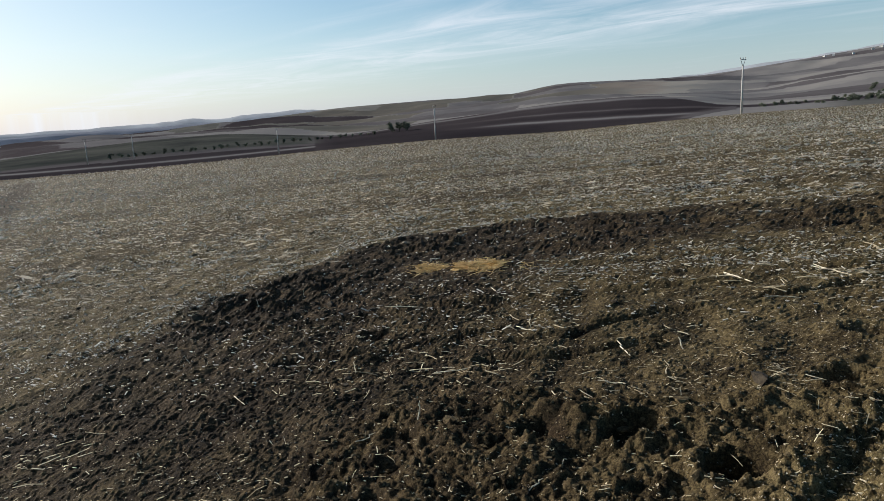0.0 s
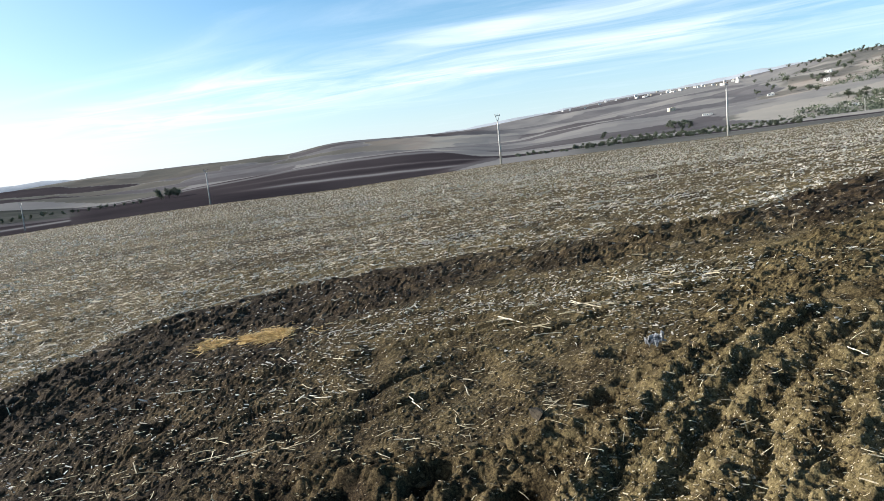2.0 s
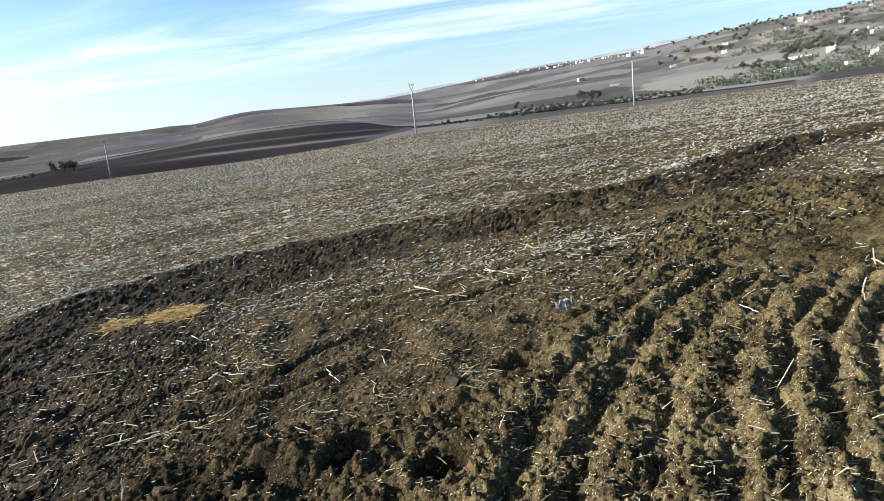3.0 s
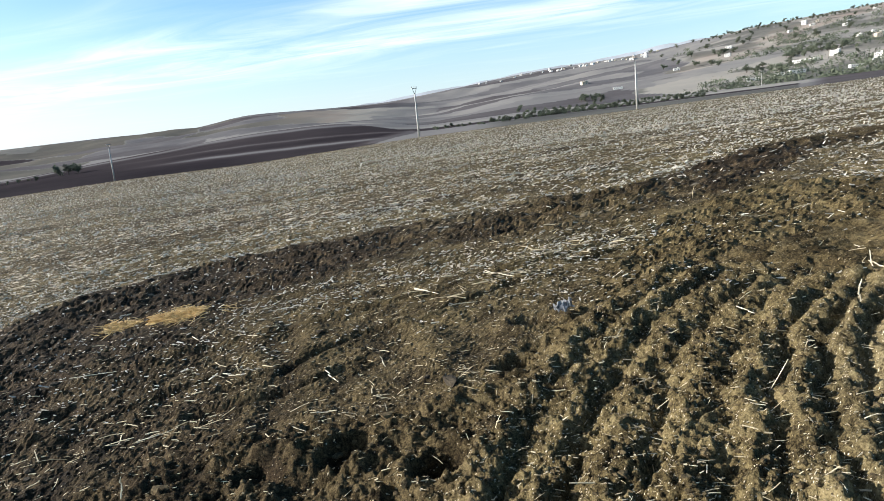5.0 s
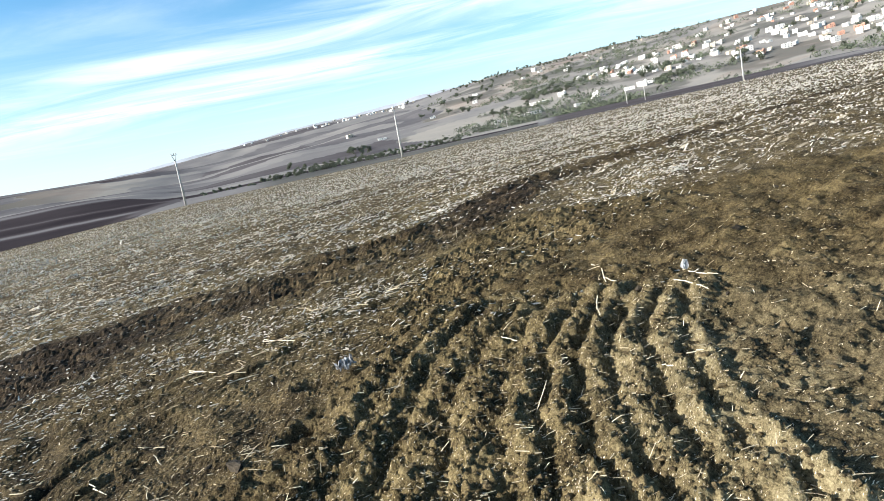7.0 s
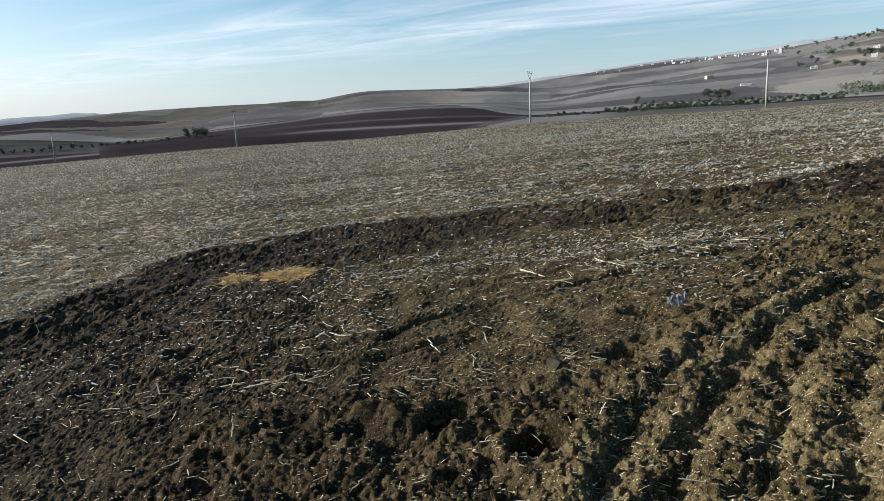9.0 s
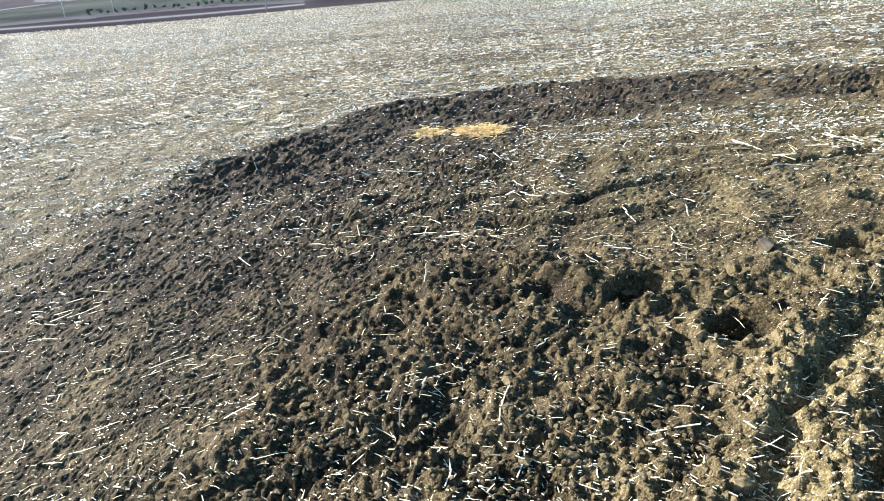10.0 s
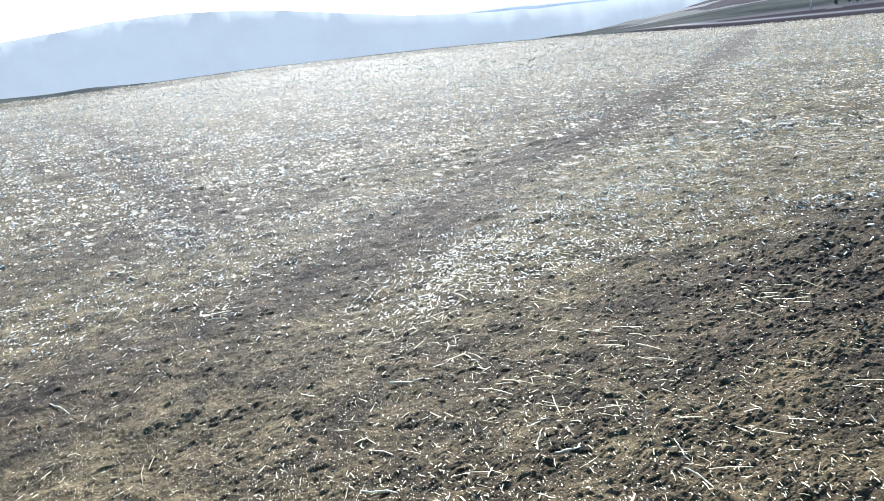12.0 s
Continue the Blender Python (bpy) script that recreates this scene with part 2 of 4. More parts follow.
def base_height(x, y):
    """The lie of the land, without furrows and clods."""
    r = np.maximum(np.hypot(x, y), 1e-6)
    az = np.degrees(np.arctan2(-x, y))
    rim_r, rim, crest = table(az, RIM_R), np.tan(np.radians(table(az, RIM))), np.tan(np.radians(table(az, CREST)))
    plane = (SLOPE_X * x + SLOPE_Y * y) / r
    lay = rim + EYE / rim_r
    w = 1 / (1 + (r / 16.0) ** 2)
    field = r * (lay + (plane - lay) * w)
    # beyond the rim: a dip, then the slopes up to the crest
    roll = (fbm(x / 170.0 + 5.2, y / 170.0 + 3.7, 4) - 0.5) * 0.019 * smooth(r, 600, 800) * (1 - smooth(r, 1250, 1500))
    near = np.tan(np.radians(table(az, NEAR_HILL)))
    lr, one = np.log(r), np.ones_like(r)
    knots = [np.log(rim_r), np.log(rim_r * 1.6), np.log(280.0) * one, np.log(470.0) * one, np.log(600.0) * one, np.log(950.0) * one, np.log(1500.0) * one, np.log(2200.0) * one, np.log(4900.0) * one]
    els = [rim, rim - 0.011, rim + 0.0015, near, near - 0.004, near + 0.55 * (crest - near), crest, crest - 0.016, 0.002 * one]
    e = np.where(lr < knots[0], rim, els[-1])
    for k in range(8):
        t = np.clip((lr - knots[k]) / np.maximum(knots[k + 1] - knots[k], 1e-6), 0, 1)
        t = t if k not in (0, 2, 3) else t * t * (3 - 2 * t) if k != 2 else np.sin(t * np.pi / 2)
        e = np.where((lr >= knots[k]) & (lr < knots[k + 1]), els[k] + (els[k + 1] - els[k]) * t, e)
    beyond = EYE + r * (e + roll)
    return np.where(r < rim_r, field, beyond)


# curves of the worked ground: each gives signed metres, positive to the inside
ARC = (5.5, -0.9)                                     # the centre round which the tines turned


def polar_arc(x, y):
    return np.hypot(x - ARC[0], y - ARC[1]), np.degrees(np.arctan2(y - ARC[1], x - ARC[0]))


OUT_X = (-4.4, -4.0, -3.75, -3.3, -2.7, -2.1, -1.3, -0.6, 0.3, 1.2, 2.1, 3.0, 3.8, 4.7, 5.5, 6.2, 7.1, 8.4, 9.6, 10.8, 12.0, 12.9, 14.1, 16.3, 22.0)
OUT_Y = (3.0, 5.8, 7.5, 9.05, 10.0, 11.0, 11.45, 11.35, 11.45, 11.2, 10.8, 10.8, 10.25, 10.0, 9.45, 9.0, 9.1, 9.6, 10.1, 10.1, 9.7, 9.1, 8.6, 8.2, 7.0)


def poly_side(x, y, px, py):
    """Distance to a polyline, positive below it (towards the eye)."""
    best, sign = np.full(np.shape(x), 1e9), np.zeros(np.shape(x))
    for k in range(len(px) - 1):
        ax, ay, bx, by = px[k], py[k], px[k + 1], py[k + 1]
        dx, dy = bx - ax, by - ay
        t = np.clip(((x - ax) * dx + (y - ay) * dy) / (dx * dx + dy * dy), 0, 1)
        d = np.hypot(x - ax - t * dx, y - ay - t * dy)
        s = -np.sign(dx * (y - ay) - dy * (x - ax))
        near = d < best
        best, sign = np.where(near, d, best), np.where(near, s, sign)
    return best * np.where(sign == 0, 1, sign)


BAND_X = (-4.2, -3.6, -2.6, -1.7, -1.5, -1.3, -0.6, 0.3, 1.2, 1.9, 2.8, 3.2, 3.7, 4.3, 5.0, 6.0, 6.9, 7.3, 8.55, 9.8, 11.35, 12.5, 14.3, 16.5, 22.0)
BAND_Y = (5.6, 6.15, 6.45, 6.6, 7.6, 8.75, 8.55, 8.2, 8.1, 8.4, 8.4, 7.6, 7.1, 7.0, 6.6, 6.4, 6.7, 7.1, 7.8, 8.05, 8.0, 7.7, 7.4, 7.1, 6.0)
TILTH_X = (2.2, 3.0, 3.8, 4.6, 5.6, 6.8, 7.1, 7.5, 7.8, 8.4, 8.8)
TILTH_Y = (4.3, 4.9, 5.25, 6.1, 6.5, 6.6, 5.5, 4.8, 4.05, 3.5, 0.5)
ISLAND_X = (7.35, 6.9, 6.95, 7.15, 7.5, 7.8, 8.3, 9.0, 9.3)      # stubble that the tines left standing
ISLAND_Y = (7.3, 6.6, 6.1, 5.4, 4.9, 4.05, 3.7, 2.0, -1.0)
FRONT_X = (-1.75, -1.55, -1.4, -1.2, -1.1, -0.8, -0.5, 0.0, 0.5, 0.95, 1.45, 1.75, 2.3, 3.4)
FRONT_Y = (1.2, 1.7, 2.4, 3.2, 3.6, 3.85, 4.05, 3.95, 3.7, 3.55, 3.5, 3.65, 4.1, 4.6)
TROUGHS = (3.10, 3.34, 3.57, 3.77, 3.99, 4.18, 4.38, 4.62, 4.88, 5.19, 5.48, 5.78, 6.1)   # radii of the tine marks
WHEELING = ((-4.4, -5.0, -5.5, -5.6, -6.0, -7.2, -8.8, -10.3, -13.5, -22.3, -45.0), (-1.8, -0.8, -0.3, 0.3, 1.3, 3.0, 5.2, 8.0, 13.6, 27.3, 60.0))
BARE = ((-2.6, -3.6, -4.4), (-0.9, -0.2, 0.5))
OLD_LANE = ((-34.0, -20.0, -13.3, -10.5), (1.4, 1.4, 1.5, 1.6))
WINDROW = ((-4.3, -5.4, -6.2, -6.6, -6.9), (1.4, 2.7, 3.9, 5.2, 7.0))
OLD_RUT = ((3.0, 5.5, 9.0, 14.0, 20.0), (13.2, 13.3, 12.9, 13.2, 13.0))
OLD_RUT_2 = ((-2.0, 4.0, 12.0, 24.0), (24.0, 23.0, 21.5, 21.0))
FAR_ROWS = (((-45.0, -33.5, -18.8, -12.1, -9.1), (-2.6, -1.35, 0.23, 0.93, 0.96)), ((-45.0, -31.2, -20.6, -14.5), (-2.3, -0.15, 1.44, 1.77)), ((-40.0, -25.6, -18.3, -15.3), (-4.2, -1.8, -0.84, -0.43)))


def along(x, y, line, width):
    return np.exp(-(poly_side(x, y, *line) / width) ** 2)



def swaths(x, side):
    """Long pale and dark streaks in the stubble, running with the worked ground."""
    return smooth(fbm(x * 0.13 + 3, side * 0.85 + 5, 4), 0.38, 0.62)


def gloom(x, y, inside):
    """The darker, nearly bare soil between the straw pile and the stubble."""
    return inside * smooth(0.5 - x + 0.25 * (fbm(x * 1.5, y * 1.5, 2) - 0.5), 0.0, 0.9) * smooth(y, 2.6, 4.4) * (1 - smooth(-x, 3.2, 4.3))


def zones(x, y):
    """Masks from 0 to 1: worked ground, tilled dark band, furrowed ground, cloddy ground, the lip of the clods."""
    wob = (fbm(x * 0.9, y * 0.9, 3) - 0.5) * 1.1
    wob2 = (fbm(x * 2.1 + 40, y * 2.1, 3) - 0.5) * 0.7
    outer, inner = poly_side(x, y, OUT_X, OUT_Y), poly_side(x, y, BAND_X, BAND_Y)
    soft = 0.22 + 0.9 * smooth(-x, 3.0, 4.2)
    inside = smooth(outer + wob * 0.55, -soft, soft)
    worked = inside * (1 - smooth(inner + wob * 0.7, -0.35, 0.35)) * smooth(y + wob, 4.4, 7.2)
    band = worked * (0.6 + 0.4 * smooth(fbm(x * 0.7 + 2, y * 0.7, 3), 0.35, 0.6))
    spared = smooth(-poly_side(x, y, ISLAND_X, ISLAND_Y) + wob2 * 0.35, -0.12, 0.12) * smooth(x, 6.7, 6.95) * (1 - worked)
    inside = inside * smooth(y + 0.6 * x + wob, -1.5, 1.5) * (1 - spared)
    ra, an = polar_arc(x, y)
    furrow = smooth(ra + wob2 * 0.12, 3.38, 3.52) * (1 - smooth(ra + wob2 * 0.3, 5.55, 5.85)) * smooth(an + wob2 * 7, 105.5, 111) * (1 - smooth(an, 196, 205))
    edge = poly_side(x, y, FRONT_X, FRONT_Y) + wob2 * 0.25
    front = smooth(edge, -0.08, 0.10) * smooth(x + wob2 * 0.6 + 0.12 * (y - 2), -1.6, -0.9) * (1 - smooth(x, 4.6, 5.4)) * (1 - smooth(ra, 5.7, 5.5))
    ridge = np.exp(-((edge - 0.22) / 0.20) ** 2) * smooth(x, -0.9, -0.4) * (1 - smooth(x, 1.3, 1.8))
    tilth = smooth(poly_side(x, y, TILTH_X, TILTH_Y) + wob2 * 0.4, -0.15, 0.25) * smooth(x + wob2, 2.2, 3.4) * (1 - furrow) * (1 - spared) * smooth(y, -1.0, 0.5)
    return inside, band, furrow, np.clip(np.maximum(front, tilth), 0, 1), ridge


RUTS = (((0.0, 4.95, 0.4, 4.94, 0.73, 5.12, 1.13, 5.25, 1.5, 5.23, 2.4, 5.38, 3.2, 5.5, 3.85, 5.48, 4.4, 5.33, 5.0, 5.22, 5.45, 5.18), 0.045),
        ((-2.6, 6.2, -1.6, 6.28, -0.66, 6.25, -0.2, 6.26, 0.5, 6.12, 1.6, 5.95, 3.5, 5.85, 4.8, 5.9), 0.045),
        ((2.4, 7.0, 3.0, 6.88, 3.6, 6.7, 4.3, 6.6, 4.9, 6.3), 0.055), ((-0.2, 4.55, 0.5, 4.5, 1.0, 4.62), 0.05), ((-1.9, 5.05, -1.0, 5.1, -0.1, 5.35), 0.045))
PITS = ((-1.20, 5.52, 0.13, 0.05), (0.95, 2.80, 0.13, 0.12), (0.56, 3.24, 0.11, 0.11), (0.15, 3.35, 0.12, 0.09), (2.22, 4.25, 0.16, 0.07), (1.75, 3.62, 0.12, 0.07))   # x, y, radius, depth


def relief(x, y):
    """Furrows, ruts and clods above the lie of the land, with masks for dampness and painted hollow shade, straw and
    crust.
    """
    inside, band, furrow, front, ridge = zones(x, y)
    r = np.hypot(x, y)
    close = 1 - smooth(r, 18, 45)
    loose = np.clip(np.maximum(band * 0.9, np.maximum(furrow * 0.75, np.maximum(np.maximum(front, ridge * 0.55), 0.38 * gloom(x, y, inside)))), 0, 1)
    ra, an = polar_arc(x, y)
    wav = (fbm(x * 3.0, y * 3.0, 3) - 0.5)
    # ridges between the tine marks, 0.2 to 0.3 m apart, broken along their length
    ph = np.interp(ra + wav * 0.06 + 0.09 * (fbm(x * 8, y * 8 + 4, 2) - 0.5), TROUGHS, np.arange(len(TROUGHS)))
    tooth = 0.5 - 0.5 * np.cos(2 * np.pi * ph)
    deep = 0.55 + 0.95 * fbm(an * 0.16 + 3, np.floor(ph) * 3.7, 2)
    deep = deep * (1 - 0.45 * np.exp(-((ra - 4.62) / 0.10) ** 2))
    z = furrow * (tooth ** 0.7 - 0.62) * 0.070 * deep
    # the dark band is tilled along its own length
    side = poly_side(x, y, OUT_X, OUT_Y)
    z = z + band * (0.5 - 0.5 * np.cos(2 * np.pi * (side + wav * 0.16) / 0.42) - 0.5) * 0.050 * close + band * close * smooth(x, 3.0, 5.0) * lumps(x, y, 0.24, 0.5, 14) * 0.34
    z = z + ridge * 0.05 - front * 0.015
    # darkens pits and ruts: their shade put into the soil colour
    hollow_shade = np.zeros_like(z)
    for line, depth in RUTS:
        d = np.abs(poly_side(x, y, line[0::2], line[1::2]))
        k = 1 - loose * 0.45
        z = z - k * depth * 1.15 * np.exp(-(d / 0.048) ** 2) * smooth(wav, -0.45, -0.05) + k * depth * 0.35 * np.exp(-((d - 0.12) / 0.05) ** 2)
        hollow_shade = np.maximum(hollow_shade, 0.35 * np.exp(-(d / 0.06) ** 2))
    for px, py, rad, depth in PITS:
        d = np.hypot(x - px + 0.10 * wav, (y - py) * 1.2 + 0.10 * wav) / rad
        z = z - depth * np.exp(-d ** 4) + 0.3 * depth * np.exp(-((d - 1.5) / 0.4) ** 2)
        hollow_shade = np.maximum(hollow_shade, np.exp(-d ** 4))
    wx, wy = x + 0.10 * (fbm(x * 5, y * 5 + 3, 2) - 0.5), y + 0.10 * (fbm(x * 5 + 7, y * 5, 2) - 0.5)
    puff = lambda f, k: np.abs(2 * vnoise(wx * f + k, wy * f - k) - 1)
    heap = fbm(wx * 3.2 + 1, wy * 3.2, 3) - 0.5
    crumble = 0.085 * puff(6.5, 3) + 0.065 * puff(13.0, 8) + 0.040 * puff(27.0, 5) + 0.020 * puff(47.0, 2)
    fine = 0.6 * puff(15.0, 4) + 0.6 * puff(29.0, 6) + 0.4 * puff(52.0, 9)
    z = z + loose * close * (1 - 0.45 * furrow) * (crumble * 0.42 + fine * 0.034 + heap * 0.13 + lumps(x, y, 0.15, 0.25, 1) * 0.10 + lumps(x, y, 0.07, 0.35, 3) * 0.20 + lumps(x, y, 0.035, 0.5, 5) * 0.45 - 0.03) * (1 - 0.10 * smooth(x, 2.0, 3.5))
    z = z + furrow * (1 - tooth) * lumps(x, y, 0.10, 0.30, 12) * 0.45
    z = z + furrow * (fine * 0.042 + heap * 0.06 + lumps(x, y, 0.065, 0.40, 4) * 0.32 + lumps(x, y, 0.032, 0.6, 9) * 0.55)
    calm = (1 - loose) * close
    sweep = 0.5 * np.cos(2 * np.pi * (side + 0.35 * wav) / 0.43) + 0.5 * np.cos(2 * np.pi * (side + 0.2 * wav + 0.1) / 0.71)
    z = z + calm * inside * sweep * 0.020 * smooth(y, 2.5, 4.0)
    z = z + calm * (fine * 0.019 + lumps(x, y, 0.07, 0.20, 6) * (0.14 - 0.05 * inside * smooth(y, 3.0, 4.5))) * (1 - 0.2 * smooth(-x, 1.5, 3.5))
    z = z + calm * (1 - inside) * smooth(r, 9, 14) * (lumps(x, y, 0.16, 0.35, 7) * 0.08 + 0.014 * np.cos(2 * np.pi * (side + 0.6 * wav) / 0.62))
    z = z + (fbm(x * 1.3, y * 1.3, 4) - 0.5) * (0.09 - 0.04 * inside) * (1 - smooth(r, 30, 90)) + (fbm(x * 6, y * 6, 3) - 0.5) * (0.05 - 0.02 * inside) * close
    blot = fbm(x * 0.35 + 9, y * 0.35, 3) - 0.45
    left = smooth(-x + 0.3 * y, -1.5, 1.5)
    wheel, windrow = np.maximum(along(x, y, WHEELING, 0.85) * (0.84 + 0.16 * np.cos(2 * np.pi * poly_side(x, y, *WHEELING) / 0.62)), 0.7 * along(x, y, OLD_LANE, 0.40)), along(x, y, WINDROW, 0.45)
    dusk = gloom(x, y, inside)
    black = 0.62 + 0.38 * np.exp(-((x - 7.6) / 1.2) ** 2) - 0.22 * np.exp(-((x - 4.6) / 1.3) ** 2) - 0.15 * smooth(x, 9.0, 11.0)
    damp = np.clip(band * black + front * (0.24 + 0.40 * left) + 0.6 * blot + 0.3 * along(x, y, FAR_ROWS[0], 2.2) + (0.30 + 0.36 * left) * inside * (1 - furrow) * (1 - front) + (1 - inside) * (0.54 - 0.18 * smooth(x, 2.0, 8.0) - 0.26 * swaths(x, side)) + 0.8 * wheel - 0.10 * sweep * inside * (1 - furrow) + 0.20 * dusk - furrow * 0.06 + 0.45 * hollow_shade, 0, 1)
    patchy = 0.62 + 0.8 * smooth(fbm(x * 0.22 + 4, y * 0.22, 4), 0.36, 0.62)
    rows = 1 + 0.35 * np.cos(2 * np.pi * (side + 0.5 * fbm(x * 0.4, y * 0.4, 2)) / 0.62) * (1 - smooth(r, 12, 24))
    patchy = patchy * rows
    old = np.maximum(along(x, y, OLD_RUT, 0.28), along(x, y, OLD_RUT_2, 0.35)) * (1 - inside)
    damp = np.clip(damp + 0.5 * old, 0, 1)
    straw = np.clip(((1 - inside) * patchy * (1 - 0.6 * old) * (0.55 + 0.45 * swaths(x, side)) + (inside - loose) * 0.40 * (1 - 0.7 * left)) * (1 - 0.85 * wheel) * (1 - 0.45 * dusk) + furrow * 0.30 + 0.06 + windrow * 0.35 + 0.4 * np.max([along(x, y, row, 0.35) for row in FAR_ROWS], axis=0), 0, 1)
    pale = np.clip((1 - smooth(ra, 3.3, 4.6)) * smooth(an, 95, 130) * 0.75 + furrow * 0.10, 0, 1)
    return z, damp, straw, pale


def ground_z(x, y):
    x, y = np.atleast_1d(np.asarray(x, float)), np.atleast_1d(np.asarray(y, float))
    z = base_height(x, y)
    return z + np.where(np.hypot(x, y) < 120, relief(x, y)[0], 0)


def mesh_object(name, verts, faces, mat, smooth_faces=True, parent=None):
    """A mesh object from arrays; faces is an (n, 3) or (n, 4) array."""
    verts, faces = np.asarray(verts, np.float32), np.asarray(faces, np.int32)
    me = bpy.data.meshes.new(name)
    me.vertices.add(len(verts))
    me.vertices.foreach_set("co", verts.ravel())
    k = faces.shape[1]
    me.loops.add(faces.size)
    me.loops.foreach_set("vertex_index", faces.ravel())
    me.polygons.add(len(faces))
    me.polygons.foreach_set("loop_start", np.arange(0, faces.size, k, dtype=np.int32))
    me.polygons.foreach_set("use_smooth", np.full(len(faces), smooth_faces))
    me.update(calc_edges=True)
    me.materials.append(mat)
    ob = new(name, me)
    ob.parent = parent
    return ob


def land_sheet():
    az = np.concatenate([np.arange(-96, 113, 0.214), np.arange(113, 263, 2.5)])
    radii, r = [0.0001, 0.12, 0.35], 0.35
    while r < 4950:
        k = 0.05 if r < 1.35 else 0.0046 if r < 4 else 0.0046 + 0.0029 * (r - 4) / 8 if r < 12 else 0.0075 if r < 32 else 0.020 if r < 250 else 0.0105 if r < 1560 else 0.08
        r *= 1 + k
        radii.append(r)
    radii = np.array(radii)
    a, rr = np.meshgrid(np.radians(az), radii)
    x, y = (-np.sin(a) * rr).ravel(), (np.cos(a) * rr).ravel()
    z = base_height(x, y)
    n, m = len(az), len(radii)
    inner = np.hypot(x, y) < 130
    dz, damp, straw, pale = np.zeros_like(z), np.zeros_like(z), np.full_like(z, 0.75), np.zeros_like(z)
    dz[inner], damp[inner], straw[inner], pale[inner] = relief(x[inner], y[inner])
    z = z + dz
    rad, azd = np.hypot(x, y), np.degrees(np.arctan2(-x, y))
    rim_r = table(azd, RIM_R)
    far = smooth(rad, rim_r * 1.02, rim_r * 1.10)
    # strips of fields across the slopes
    wx, wy = x + 60 * (fbm(x / 160, y / 160, 3) - 0.5), y + 60 * (fbm(x / 160 + 9, y / 160, 3) - 0.5)
    u = (wx * math.sin(radians(14)) + wy * math.cos(radians(14))) / (30 + rad * 0.03)
    v = (wx * math.cos(radians(14)) - wy * math.sin(radians(14))) / (150 + 0.08 * rad)
    cell = _tab[np.floor(u).astype(int) & 255, np.floor(v + 0.6 * np.floor(u)).astype(int) & 255]
    tone = 0.12 + 0.66 * cell
    green = 0.75 * smooth(cell, 0.70, 0.76) * smooth(azd, -14.0, -4.0)
    # the ploughed hill close behind the poles, with pale tracks along its flank
    lift = (z - EYE) / rad - np.tan(np.radians(table(azd, RIM)))
    frac = lift / np.maximum(np.tan(np.radians(table(azd, NEAR_HILL))) - np.tan(np.radians(table(azd, RIM))), 0.004)
    skew = azd + 9 * (frac - 0.6)
    flank = (rad < 475) * smooth(skew, -18.5, -16.5) * (1 - smooth(azd, 14, 20))
    frac = frac + 0.06 * (fbm(azd * 0.25, azd * 0, 3) - 0.5)
    track = np.maximum(np.exp(-((frac - 0.40 - 0.012 * azd) / 0.05) ** 2) * smooth(-azd, -7, 2), np.maximum(np.exp(-((frac - 0.93) / 0.05) ** 2) * 0.8, np.exp(-((frac - 0.66 - 0.010 * azd) / 0.035) ** 2) * 0.55 * smooth(-azd, -9, 4)))
    tone = tone * (1 - flank) + flank * (0.04 + 0.18 * smooth(frac, 0.4, 1.0) * cell + 0.46 * track)
    dark_hill = (rad < 475) * smooth(azd, 15, 17)
    road = np.exp(-((lift - 0.0060) / 0.0012) ** 2) * (rad > 200)
    green = green * (1 - flank) * (1 - dark_hill) + dark_hill * smooth(frac, 0.42, 0.50)
    tone = np.where(dark_hill > 0.5, 0.06 + 0.25 * (frac > 0.35) + 0.50 * road, tone)
    orchard = (rad < 475) * smooth(-azd + 12 * np.maximum(frac - 0.55, 0) + 10 * np.maximum(0.35 - frac, 0), 17, 18) * (1 - smooth(-azd, 44, 50))
    tone = np.where(orchard > 0.5, np.where(frac < 0.48, 0.50, np.where(frac < 0.66, 0.10, 0.42 + 0.3 * cell)), tone)
    green = np.where(orchard > 0.5, 0.7 * (1 - smooth(frac, 0.42, 0.50)) * smooth(-azd, 22, 26), green)
    fallow = (rad < 475) * smooth(-azd, 47.5, 49.0) * (1 - smooth(-azd, 64, 72)) * (1 - smooth(lift, 0.010, 0.012))
    tone, green = tone * (1 - fallow) + 0.27 * fallow, green * (1 - fallow)
    slope = (rad >= 475) * smooth(-azd + 5 * (fbm(x / 90, y / 90, 3) - 0.5), 10, 22) * (1 - smooth(-azd, 40, 46))
    lane = np.floor((wy + 0.10 * wx + 25 * fbm(x / 70, y / 70, 2)) / 62).astype(int)
    lane_tone = _tab[lane & 255, np.floor(wx / 330 + 0.37 * lane).astype(int) & 255]
    tone = tone * (1 - slope) + slope * (0.30 + 0.28 * lane_tone)
    green = green * (1 - slope)
    wood = smooth(azd, 42, 50) * (1 - smooth(azd, 100, 110)) * smooth(rad, rim_r, rim_r * 1.2)
    green = np.maximum(green, wood)
    scrub = smooth(-azd + 14 * (fbm(x / 120, y / 120, 3) - 0.5), 36, 42) * smooth(rad, 560, 700)
    # tone raised to stand in for the haze over the village slope
    tone = np.where(scrub > 0.5, 0.58 + 0.18 * cell, tone)
    green = np.where(scrub > 0.5, 0.6 * smooth(fbm(x / 60, y / 60, 3), 0.48, 0.62), green)
    verts = np.column_stack([x, y, z])
    i, j = np.meshgrid(np.arange(m - 1), np.arange(n), indexing="ij")
    q = np.column_stack([(i * n + j).ravel(), (i * n + (j + 1) % n).ravel(), ((i + 1) * n + (j + 1) % n).ravel(), ((i + 1) * n + j).ravel()])[:, ::-1]
